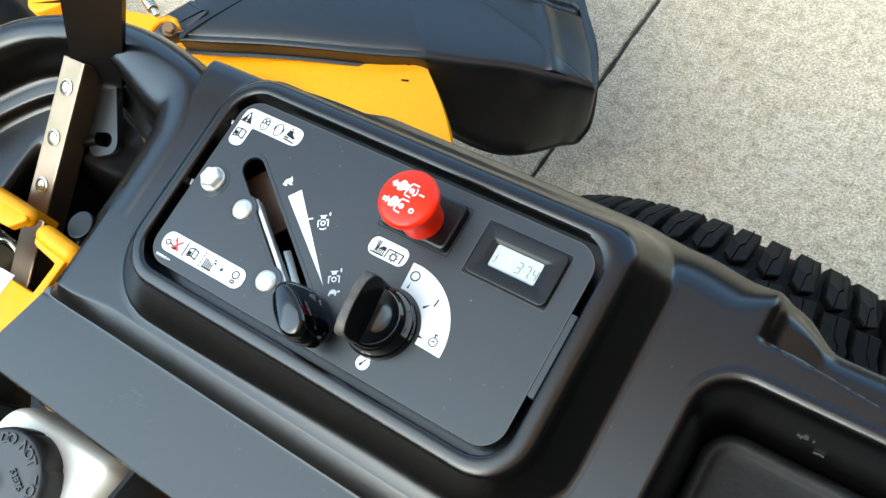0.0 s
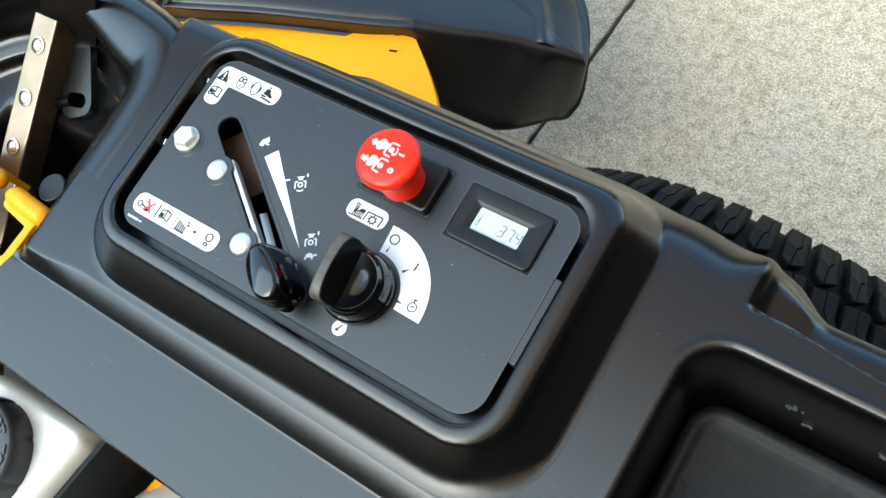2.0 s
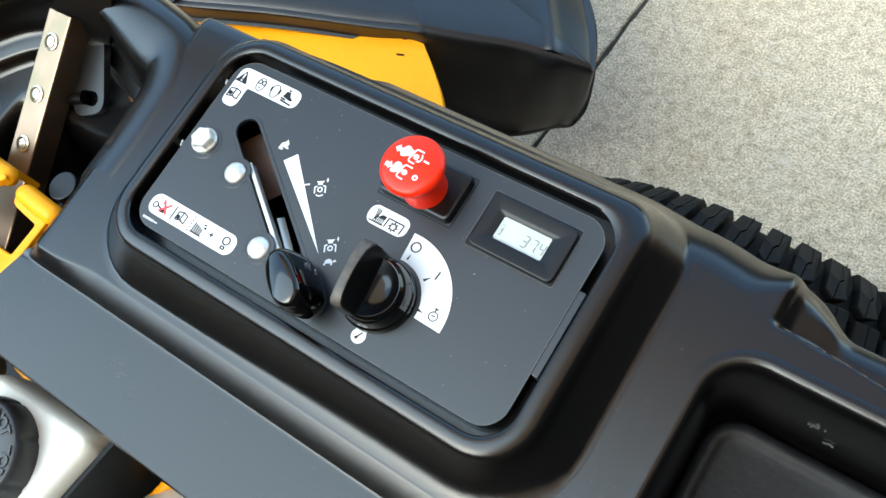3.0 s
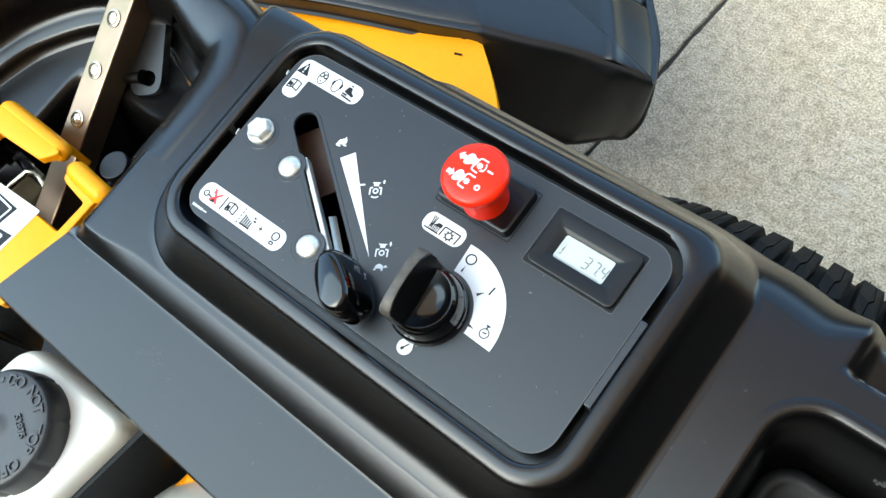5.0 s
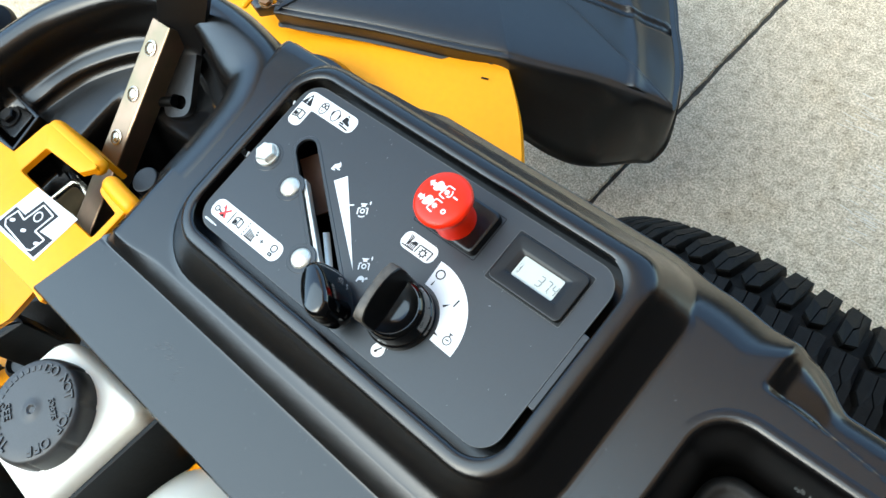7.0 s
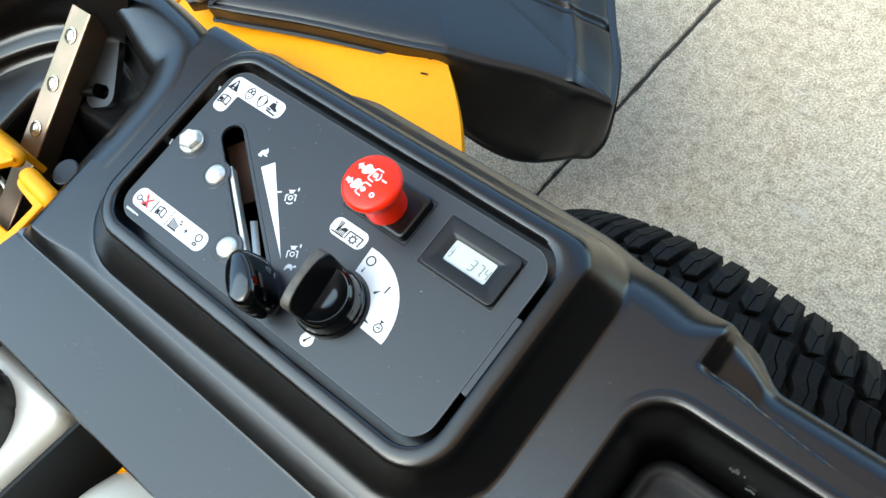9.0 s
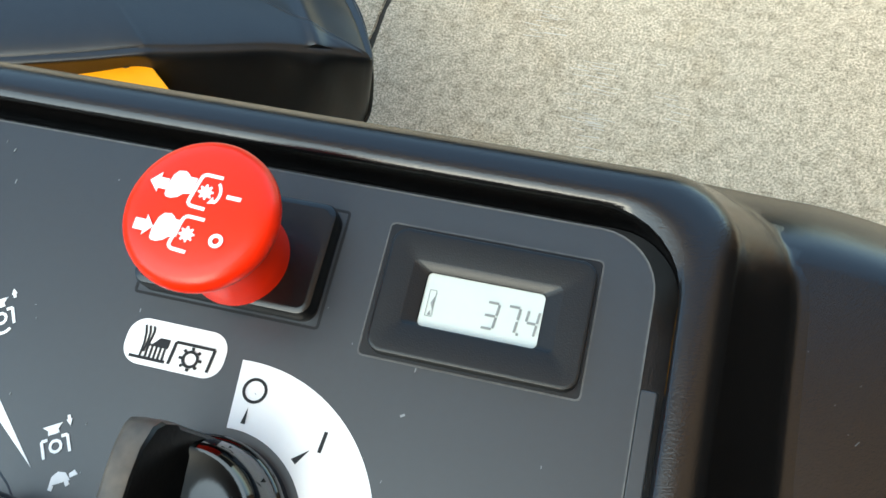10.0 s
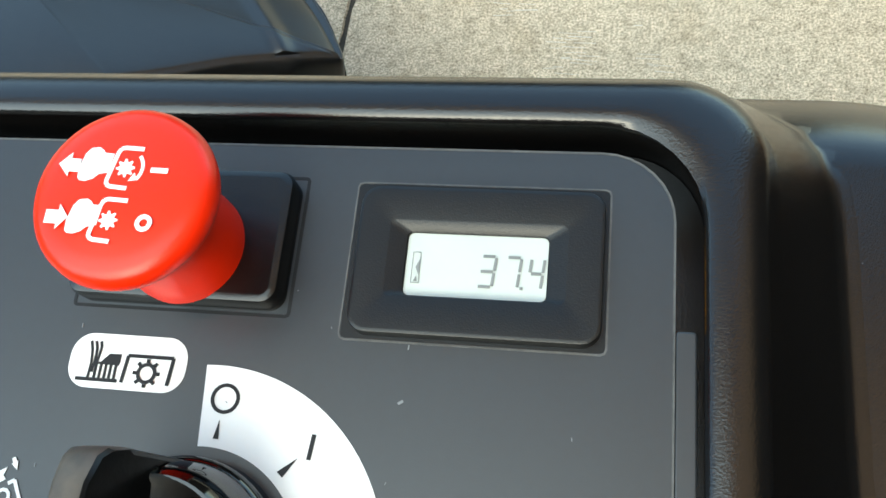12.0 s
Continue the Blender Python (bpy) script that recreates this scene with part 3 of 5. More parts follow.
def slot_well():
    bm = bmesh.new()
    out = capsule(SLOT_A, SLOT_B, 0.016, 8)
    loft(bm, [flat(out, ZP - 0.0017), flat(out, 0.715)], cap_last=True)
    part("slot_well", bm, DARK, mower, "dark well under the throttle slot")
    bm = bmesh.new()
    ax = (Vector(SLOT_B) - Vector(SLOT_A)).normalized()
    nrm = Vector((ax.y, -ax.x))
    a = Vector(SLOT_A) + ax * 0.017 + nrm * 0.0046
    b = Vector(SLOT_B) + nrm * 0.0044
    bar_box(bm, (a.x, a.y, ZP - 0.0042), (b.x, b.y, ZP - 0.0042), 0.0022, 0.006, (nrm.x, nrm.y, 0), 0.0004)
    part("slide_bracket", bm, BRIGHT, mower, "bright zinc slide bracket edge")
    bm = bmesh.new()
    a, b = Vector((-0.0770, -0.0205)) + nrm * 0.0018, Vector((-0.0545, -0.0365)) + nrm * 0.0018
    bar_box(bm, (a.x, a.y, 0.774), (b.x, b.y, 0.780), 0.0038, 0.002, (nrm.x, nrm.y, 0.5), 0.0004)
    part("slide_plate", bm, BRIGHT, mower, "bright zinc throttle slide plate")
    # added plate: its brown stands in for light on the slot's inside
    bm = bmesh.new()
    a, b = Vector(SLOT_A) - ax * 0.008, Vector(SLOT_A) + ax * 0.026
    bar_box(bm, (a.x, a.y, 0.770), (b.x, b.y, 0.764), 0.022, 0.002, (nrm.x, nrm.y, 0), 0.0004)
    part("slot_lit_floor", bm, SLOT_BROWN, mower, "added brown plate coloured as the lit slot interior")
    hex_bolt("slide_nut", (-0.0535, -0.0300, 0.776), 0.0035, 0.004, DARK, mower)


slot_well()


def lever():
    ax = (Vector(SLOT_B) - Vector(SLOT_A)).normalized()
    root = Vector((-0.062, -0.0265, 0.755))
    head = Vector((-0.0405, -0.0425, 0.803))
    bm = bmesh.new()
    bar_box(bm, root, head, 0.0062, 0.0022, (ax.x, ax.y, 0), 0.0004)
    lev = part("throttle_lever", bm, ZINC, mower, "zinc throttle lever with a gloss black knob")
    # knob: a thick pebble whose broad face leans forward
    bm = bmesh.new()
    c = Vector((-0.0366, -0.0472, 0.8045))
    face = Vector((-0.18, -0.17, 0.97)).normalized()
    long = Vector((ax.x, ax.y, 0.05))
    long = (long - face * long.dot(face)).normalized()
    wide = face.cross(long)
    rings = []
    for w, h in ((0.02, 0.0084), (0.70, 0.0083), (0.81, 0.0077), (0.87, 0.0066), (0.91, 0.0052), (0.95, 0.0034), (0.98, 0.0008), (1.0, -0.0030), (1.0, -0.0070), (0.97, -0.0100), (0.90, -0.0126), (0.76, -0.0146), (0.50, -0.0158), (0.25, -0.0162)):
        ring = []
        for k in range(44):
            a = 2 * math.pi * k / 44
            ca, sa = math.cos(a), math.sin(a)
            ring.append(tuple(c + face * h + long * 0.0156 * w * abs(ca) ** 0.86 * (1 if ca > 0 else -1) + wide * 0.0090 * w * (0.90 + 0.10 * ca) * abs(sa) ** 0.86 * (1 if sa > 0 else -1)))
        rings.append(ring)
    loft(bm, rings, cap_first=True)
    part("knob", bm, GLOSS, lev, "gloss black egg-shaped knob", smooth=60)


lever()


def plate_hardware():
    hex_bolt("bolt", (-0.1300, -0.0085, ZP), 0.0060, 0.0046, RIVET, mower, washer=0.0068, label="bright hex bolt head")
    for x, y in ((-0.1045, -0.0152), (-0.0700, -0.0405)):
        bm = bmesh.new()
        lathe(bm, [(0.0055, 0), (0.0055, 0.0004), (0.0048, 0.0012), (0.0032, 0.0018), (0.0012, 0.0023)], (x, y, ZP), 28)
        part("rivet", bm, RIVET, mower, "domed bright rivet", smooth=60)
    # embossed outline round slot and rivets
    bm = bmesh.new()
    for poly in (capsule(SLOT_A, SLOT_B, SLOT_R + 0.0020, 10),):
        loft(bm, [flat(poly, ZP), flat(offset(poly, -0.0003), ZP + 0.0003), flat(offset(poly, -0.0018), ZP + 0.0003), flat(offset(poly, -0.0020), ZP)], cap_last=False)
    for x, y, r in ((-0.1045, -0.0152, 0.0082), (-0.0700, -0.0405, 0.0082), (-0.1290, -0.0090, 0.0088)):
        poly = circle(x, y, r, 28)
        loft(bm, [flat(poly, ZP - 0.0001), flat(offset(poly, -0.0004), ZP + 0.0002), flat(offset(poly, -0.002), ZP + 0.0002)], cap_last=False)
    part("slot_edge", bm, VINYL, plate, "raised edge round the slot")


plate_hardware()


def pto_switch():
    bm = bmesh.new()
    base = rrect(-0.0341, 0.0035, 0.0087, 0.0325, 0.0030)
    slab(bm, base, ZP - 0.001, ZP + 0.0052, 0.0013)
    sw = part("blade_switch", bm, HOUSING, mower, "red push-pull blade switch on a black base")
    bm = bmesh.new()
    c = (-0.0135, 0.0180, ZP + 0.005)
    lathe(bm, [(0.0102, 0), (0.0102, 0.002), (0.0098, 0.006), (0.0094, 0.010), (0.0098, 0.0135), (0.0112, 0.0162), (0.0130, 0.0180), (0.0138, 0.0193), (0.0141, 0.0205),
               (0.0139, 0.0217), (0.0132, 0.0227), (0.0120, 0.0233), (0.0100, 0.0236), (0.0060, 0.0239), (0.0020, 0.0240)], c, 56)
    part("knob", bm, RED, sw, "red mushroom knob", smooth=60)
    z = ZP + 0.0289
    white = []
    u = 0.000038
    cap = ((-70, -50), (-72, -10), (-58, 50), (-38, 75), (-5, 80), (12, 70), (22, 58), (60, 56), (52, -22), (15, -30), (-5, -50), (-35, -62), (-60, -60))
    for x0, y0, pull in ((-0.0172, 0.0214, True), (-0.0171, 0.0133, False)):
        def at(px, py):
            return (x0 + px * u, y0 + (py - 0.03 * px) * u)
        arrow = [(-160, 2), (-112, 52), (-112, 27), (-70, 27), (-70, -27), (-112, -27), (-112, -48)] if pull else [(-70, 2), (-112, 52), (-112, 27), (-163, 27), (-163, -27), (-112, -27), (-112, -48)]
        white.append([at(*p) for p in arrow[::-1 if pull else 1]])
        white.append([at(*p) for p in cap[::-1]])
        gap = 0 if pull else -22
        hook = [(178, 82), (100, 84), (84, 78), (76, 62), (52, -58), (56, -70), (70, -78), (140, -82)]
        white += [line(at(a[0] + gap, a[1]), at(b[0] + gap, b[1]), 17 * u) for a, b in zip(hook, hook[1:])]
        gx = 118 + gap
        white.append([at(gx + r * math.cos(math.pi * q / 16), r * math.sin(math.pi * q / 16)) for q, r in enumerate((38, 38, 26, 26) * 8)])
        if pull:
            white += [[(x0 + x * u, y0 + y * u) for x, y in quad] for quad in ring_shape(118, -2, 70, 14, -42, 44, 8)]
            white.append([at(140, -52), at(174, -46), at(160, -16)][::-1])
            white.append(line(at(222, -2), at(292, -2), 20 * u))
        else:
            white += [[(x0 + x * u, y0 + y * u) for x, y in quad] for quad in ring_shape(238, -8, 25, 18, n=18)]
    prints("symbol", white, z, WHITE, sw, "white pull and push symbols")
    # cut edge of the vinyl round the base
    bm = bmesh.new()
    cut = rrect(-0.0350, 0.0046, 0.0077, 0.0334, 0.0008, 2)
    loft(bm, [flat(cut, ZP - 0.0002), flat(cut, ZP + 0.00006), flat(offset(cut, -0.0006), ZP + 0.00006), flat(offset(cut, -0.0007), ZP - 0.0002)], cap_last=False)
    part("cutout_edge", bm, INK, sw, "thin dark cut edge round the switch")


pto_switch()


def hour_meter():
    bm = bmesh.new()
    out = rrect(0.0149, 0.0557, 0.0057, 0.0313, 0.0032, 6)
    z = ZP + 0.0026
    # recess: upright at the foot of the window, sloping in at the sides and the head
    mouth = rrect(0.0206, 0.0497, 0.0121, 0.0250, 0.0009, 6)
    glass = rrect(0.0235, 0.0468, 0.0125, 0.0234, 0.0010, 6)
    loft(bm, [flat(out, ZP - 0.001), flat(out, z - 0.0005), flat(offset(out, -0.00015), z - 0.00015), flat(offset(out, -0.0005), z), flat(offset(out, -0.0008), z),
              flat(offset(mouth, 0.0004), z), flat(mouth, z - 0.0001), flat(offset(glass, 0.0002), z - 0.0010), flat(glass, z - 0.0012), flat(glass, z - 0.0026)], cap_last=False)
    meter = part("hour_meter", bm, BEZEL, mower, "rectangular black hour meter with a grey display", smooth=24)
    bm = bmesh.new()
    slab(bm, offset(glass, 0.0004), ZP - 0.0010, z - 0.0015, 0)
    screen = part("display", bm, LCD, meter, "pale grey liquid crystal display")
    z = z - 0.0014
    segs = []

    def digit(cx, cy, on, w=0.0026, h=0.0052, t=0.00048):
        sl = 0.10
        ends = {"a": ((-1, 1), (1, 1)), "b": ((1, 1), (1, 0)), "c": ((1, 0), (1, -1)), "d": ((-1, -1), (1, -1)), "e": ((-1, 0), (-1, -1)), "f": ((-1, 1), (-1, 0)), "g": ((-1, 0), (1, 0))}
        for s in on:
            p, q = [Vector((cx + x * w / 2 + sl * y * h / 2, cy + y * h / 2)) for x, y in ends[s]]
            m = (q - p).normalized() * 0.00022
            segs.append(line(p + m, q - m, t))
    for cx, on, w in ((0.0370, "abgcd", 0.0024), (0.0411, "abc", 0.0024), (0.0450, "fgbc", 0.0021)):
        segs.clear()
        digit(cx, 0.0172, on, w)
        prints("digit", segs, z, SEGMENT, screen)
    prints("decimal_point", [line((0.0425, 0.0146), (0.0430, 0.0146), 0.0005)], z, SEGMENT, screen)
    x0, x1, y0, y1 = 0.0246, 0.0259, 0.0147, 0.0200
    hour = [line(a, b, 0.00006) for a, b in (((x0, y0), (x0, y1)), ((x1, y0), (x1, y1)), ((x0, y0), (x1, y0)), ((x0, y1), (x1, y1)))]
    hour += [[(x1 - 0.0007, 0.0174), (x1 - 0.0001, 0.0160), (x1 - 0.0001, 0.0188)], [(x0 + 0.0004, y0 + 0.0003), (x1 - 0.0003, y0 + 0.0003), (x0 + 0.0008, y0 + 0.0012)]]
    prints("hourglass_mark", hour, z, SEGMENT, screen)
    cut = rrect(0.0134, 0.0565, 0.0049, 0.0327, 0.0009, 2)
    bm = bmesh.new()
    slab(bm, offset(cut, -0.0002), ZP - 0.0004, ZP + 0.00003, 0)
    part("flange", bm, BEZEL, meter, "thin black flange round the meter", smooth=0)
    # cut edge, with the light its bevel catches put into a pale colour
    bm = bmesh.new()
    loft(bm, [flat(offset(cut, 0.0002), ZP - 0.0002), flat(offset(cut, 0.0002), ZP + 0.00012), flat(offset(cut, -0.0001), ZP + 0.00012), flat(offset(cut, -0.0002), ZP - 0.0002)], cap_last=False)
    part("cutout_edge", bm, EDGE, meter, "thin line round the meter, coloured pale as light on the cut edge")


hour_meter()


def ignition():
    cx, cy = -0.0060, -0.0325
    bm = bmesh.new()
    lathe(bm, [(0.0166, 0), (0.0166, 0.0038), (0.0163, 0.0046), (0.0158, 0.0050), (0.0155, 0.0075), (0.0148, 0.0108), (0.0140, 0.0126), (0.0130, 0.0136), (0.0124, 0.0136), (0.0116, 0.0130), (0.0060, 0.0128), (0.002, 0.0128)], (cx, cy, ZP), 56)
    sw = part("ignition_switch", bm, GLOSS, mower, "gloss black rotary ignition switch", smooth=40)
    # thumb rib across the knob
    bm = bmesh.new()
    half = [(0.0150, 0.0060), (0.0152, 0.0190), (0.0148, 0.0215), (0.0136, 0.0232), (0.0100, 0.0248), (0.0050, 0.0256)]
    prof = [(-y, z) for y, z in half] + [(0, 0.0259)] + half[::-1]
    turn = Matrix.Rotation(radians(4.7), 3, "Z")
    rings = []
    for top, foot, sc in ((-0.0088, -0.0092, 0.93), (-0.0087, -0.0090, 0.975), (-0.0083, -0.0086, 0.995), (-0.0077, -0.0080, 1.0), (-0.0050, -0.0030, 1.0), (-0.0043, -0.0005, 0.995), (-0.0039, 0.0010, 0.975), (-0.0037, 0.0015, 0.93)):
        ring = []
        for y, z in prof:
            f = min(1.0, (0.0259 - z) / 0.0131)
            p = turn @ Vector((top + (foot - top) * f, y * sc, 0.006 + (z - 0.006) * sc))
            ring.append((cx + p.x, cy + 0.0010 + p.y, ZP + p.z))
        rings.append(ring)
    loft(bm, rings, cap_first=True)
    grip = part("thumb_grip", bm, WORN, sw, "worn black thumb grip", smooth=24)
    bm = bmesh.new()
    strip = []
    for ring, lift in ((rings[1], 0.0), (rings[2], 0.00022), (rings[3], 0.00025), (rings[4], 0.00025), (rings[5], 0.00005)):
        strip.append([tuple(Vector(p) + Vector((0, 0.35 * math.copysign(lift, p[1] - cy), lift))) for p in ring[1:-1]])
    loft(bm, strip, cap_last=False, closed=False)
    part("worn_edge", bm, RUBBED, grip, "rubbed dusty top edge of the grip", smooth=60)
    # dial print
    a0, a1, n = 94, -2, 30
    arc = [(cx + 0.0316 * math.cos(radians(a0 + (a1 - a0) * k / n)), cy + 0.0316 * math.sin(radians(a0 + (a1 - a0) * k / n))) for k in range(n + 1)]
    arc += [(cx + 0.0184 * math.cos(radians(a1 + (a0 - a1) * k / n)), cy + 0.0184 * math.sin(radians(a1 + (a0 - a1) * k / n))) for k in range(n + 1)]
    bm = bmesh.new()
    rings = [[(x, y, ZP) for x, y in arc], [(x, y, ZP + 0.00012) for x, y in arc]]
    vs = loft(bm, rings, cap_last=False)
    k = len(arc)
    for i in range(k // 2 - 1):
        bm.faces.new((vs[1][i], vs[1][i + 1], vs[1][k - 2 - i], vs[1][k - 1 - i]))
    part("dial_print", bm, WHITE, sw, "white dial sector with black marks", smooth=0)
    z = ZP + 0.00014
    ink = ring_shape(-0.0040, -0.0063, 0.0022, 0.0006)
    ink.append([(-0.0049, -0.0128), (-0.0040, -0.0128), (-0.0043, -0.0098)])
    ink.append(line((0.0118, -0.0108), (0.0114, -0.0148), 0.0007))
    ink.append([(0.0096, -0.0147), (0.0066, -0.0170), (0.0076, -0.0178)])
    ink.append([(0.0118, -0.0288), (0.0150, -0.0297), (0.0120, -0.0300)])
    ink += ring_shape(0.0195, -0.0288, 0.0020, 0.00045)
    ink += [line((0.0192, -0.0266), (0.0192, -0.0255), 0.0006), line((0.0184, -0.0254), (0.0202, -0.0254), 0.0006), line((0.0186, -0.0288), (0.0204, -0.0284), 0.0005)]
    prints("dial_mark", ink, z, INK, sw, "black dial marks")


ignition()


def plate_prints():
    z1, z2 = ZP, ZP + 0.00014

    def pen(a, b, w):
        return line(a, b, max(1.2 * w, 0.0006))
    # safety label, an L with rounded corners
    el = round_poly([(-0.0978, 0.0248, 0.0048), (-0.0978, 0.0348, 0.0048), (-0.1372, 0.0348, 0.0048), (-0.1372, 0.0126, 0.0044), (-0.1278, 0.0126, 0.0044), (-0.1278, 0.0248, 0.0012)][::1], 6)
    bm = bmesh.new()
    loft(bm, [flat(el, z1), flat(el, z1 + 0.00012)], cap_first=True)
    warn = part("safety_label", bm, WHITE, plate, "white safety pictogram label", smooth=0)
    def oval(x, y, rx, ry, w, n=16):
        return [line((x + rx * math.cos(2 * math.pi * k / n), y + ry * math.sin(2 * math.pi * k / n)), (x + rx * math.cos(2 * math.pi * (k + 1) / n), y + ry * math.sin(2 * math.pi * (k + 1) / n)), w) for k in range(n)]
    ink = [[(-0.1372, 0.0262), (-0.1298, 0.0262), (-0.1335, 0.0330)]]
    ink += oval(-0.1222, 0.0296, 0.0024, 0.0036, 0.00045) + oval(-0.1234, 0.0308, 0.0011, 0.0011, 0.0006, 10) + oval(-0.1210, 0.0308, 0.0011, 0.0011, 0.0006, 10) + [pen((-0.1226, 0.0276), (-0.1216, 0.0278), 0.0004)]
    ink += oval(-0.1129, 0.0296, 0.0024, 0.0036, 0.00045) + [pen((-0.1154, 0.0314), (-0.1154, 0.0290), 0.0009), pen((-0.1104, 0.0314), (-0.1104, 0.0290), 0.0009)]
    ink += [[(-0.1074, 0.0290), (-0.1020, 0.0280), (-0.1014, 0.0290), (-0.1036, 0.0302), (-0.1044, 0.0322), (-0.1066, 0.0322)], pen((-0.1080, 0.0280), (-0.1050, 0.0278), 0.0007), pen((-0.1076, 0.0268), (-0.1008, 0.0262), 0.0007), pen((-0.1060, 0.0332), (-0.1046, 0.0330), 0.0006)]
    ink += [pen(a, b, 0.0004) for a, b in (((-0.1360, 0.0170), (-0.1360, 0.0216)), ((-0.1360, 0.0170), (-0.1328, 0.0180)), ((-0.1328, 0.0180), (-0.1296, 0.0172)), ((-0.1296, 0.0172), (-0.1296, 0.0218)), ((-0.1360, 0.0216), (-0.1328, 0.0224)), ((-0.1328, 0.0224), (-0.1296, 0.0218)), ((-0.1328, 0.0180), (-0.1328, 0.0224)))]
    ink += [[(-0.1364, 0.0184), (-0.1338, 0.0180), (-0.1334, 0.0200), (-0.1358, 0.0204)]]
    prints("safety_symbol", ink, z2, INK, warn, "black safety symbols")
    prints("exclamation_mark", [pen((-0.1335, 0.0284), (-0.1335, 0.0312), 0.0007), pen((-0.1335, 0.0269), (-0.1335, 0.0276), 0.0007)], z2 + 0.00014, WHITE, warn, "white exclamation mark")
    # long label
    bm = bmesh.new()
    lo = rrect(-0.1352, -0.0806, -0.0516, -0.0410, 0.0046)
    loft(bm, [flat(lo, z1), flat(lo, z1 + 0.00012)], cap_first=True)
    low = part("operation_label", bm, WHITE, plate, "long white operating label", smooth=0)
    ink = ring_shape(-0.1315, -0.0470, 0.0014, 0.0006, n=12)
    ink += [pen((-0.1300, -0.0470), (-0.1268, -0.0478), 0.0006), [(-0.1275, -0.0494), (-0.1248, -0.0490), (-0.1246, -0.0472), (-0.1268, -0.0470)], [(-0.1288, -0.0448), (-0.1270, -0.0452), (-0.1274, -0.0438)]]
    ink += [pen((-0.1200, -0.0500), (-0.1200, -0.0425), 0.0005)]
    ink += [pen((-0.1176, -0.0486), (-0.1176, -0.0444), 0.0004), pen((-0.1176, -0.0444), (-0.1148, -0.0436), 0.0004), pen((-0.1148, -0.0436), (-0.1120, -0.0444), 0.0004), pen((-0.1120, -0.0444), (-0.1120, -0.0486), 0.0004),
            pen((-0.1176, -0.0486), (-0.1148, -0.0478), 0.0004), pen((-0.1148, -0.0478), (-0.1120, -0.0486), 0.0004), pen((-0.1148, -0.0478), (-0.1148, -0.0436), 0.0004), [(-0.1182, -0.0480), (-0.1156, -0.0478), (-0.1156, -0.0458), (-0.1176, -0.0458)]]
    ink += [pen((-0.1080, -0.0504 + 0.0018 * k), (-0.1080, -0.0494 + 0.0018 * k), 0.0004) for k in range(5)]
    ink += [pen((-0.1058 + 0.0012 * k, -0.0496), (-0.1058 + 0.0012 * k, -0.0446 - 0.0004 * k), 0.0005) for k in range(5)] + [pen((-0.1066, -0.0496), (-0.1000, -0.0496), 0.0006), pen((-0.1006, -0.0452), (-0.0992, -0.0452), 0.0008), pen((-0.1012, -0.0438), (-0.1000, -0.0438), 0.0007)]
    ink += [pen((-0.0962, -0.0463), (-0.0938, -0.0463), 0.0005), pen((-0.0950, -0.0475), (-0.0950, -0.0451), 0.0005)]
    ink += ring_shape(-0.0862, -0.0452, 0.0019, 0.0006, n=14) + [pen((-0.0872, -0.0482), (-0.0852, -0.0482), 0.0005), pen((-0.0872, -0.0494), (-0.0852, -0.0494), 0.0005), pen((-0.0852, -0.0494), (-0.0852, -0.0482), 0.0005), pen((-0.0872, -0.0494), (-0.0872, -0.0482), 0.0005)]
    prints("operation_symbol", ink, z2, INK, low, "black operating symbols")
    prints("red_cross", [pen((-0.1282, -0.0430), (-0.1236, -0.0492), 0.0008), pen((-0.1282, -0.0490), (-0.1230, -0.0436), 0.0008)], z2 + 0.00014, REDINK, low, "red cross mark")
    prints("code_bars", [pen((-0.1340 + 0.0012 * k, -0.0546), (-0.1332 + 0.0012 * k, -0.0546), 0.0010) for k in range(6)] + [pen((-0.1266, -0.0546), (-0.1246, -0.0546), 0.0003)], z1, WHITE, plate, "tiny white code")
    # blade label
    bm = bmesh.new()
    lab = rrect(-0.0330, -0.0118, -0.0062, 0.0031, 0.0038)
    loft(bm, [flat(lab, z1), flat(lab, z1 + 0.00012)], cap_first=True)
    pto = part("blade_label", bm, WHITE, plate, "white blade drive label", smooth=0)
    ink = [pen((-0.0312, -0.0048), (-0.0236, -0.0048), 0.0005)]
    ink += [line((-0.0279 + 0.0009 * k, -0.0048), (-0.0279 + 0.0009 * k, -0.0021), 0.00045) for k in range(5)]
    ink += [line((-0.0282, -0.0020), (-0.0238, -0.0020), 0.0004), [(-0.0272, -0.0018), (-0.0237, -0.0018), (-0.0237, -0.0003), (-0.0258, -0.0003)]]
    for k in range(3):
        blade = [(-0.0290 + 0.0005 * k, -0.0046 + 0.0010 * k), (-0.0289 + 0.0006 * k, -0.0020 + 0.0008 * k), (-0.0292 + 0.0008 * k, 0.0002 + 0.0003 * k), (-0.0297 + 0.0009 * k, 0.0017)]
        ink += [line(p, q, 0.00042) for p, q in zip(blade, blade[1:])]
    ink += [pen((-0.0228, -0.0050), (-0.0224, -0.0004), 0.0004), pen((-0.0224, -0.0004), (-0.0142, -0.0004), 0.0005), pen((-0.0142, -0.0004), (-0.0146, -0.0050), 0.0005)]
    ink += ring_shape(-0.0186, -0.0032, 0.0015, 0.0006, n=14) + [pen((-0.0186 + 0.0018 * math.cos(q * math.pi / 4), -0.0032 + 0.0018 * math.sin(q * math.pi / 4)), (-0.0186 + 0.0024 * math.cos(q * math.pi / 4), -0.0032 + 0.0024 * math.sin(q * math.pi / 4)), 0.0004) for q in range(8)]
    prints("blade_symbol", ink, z2, INK, pto, "black grass and blade symbol")
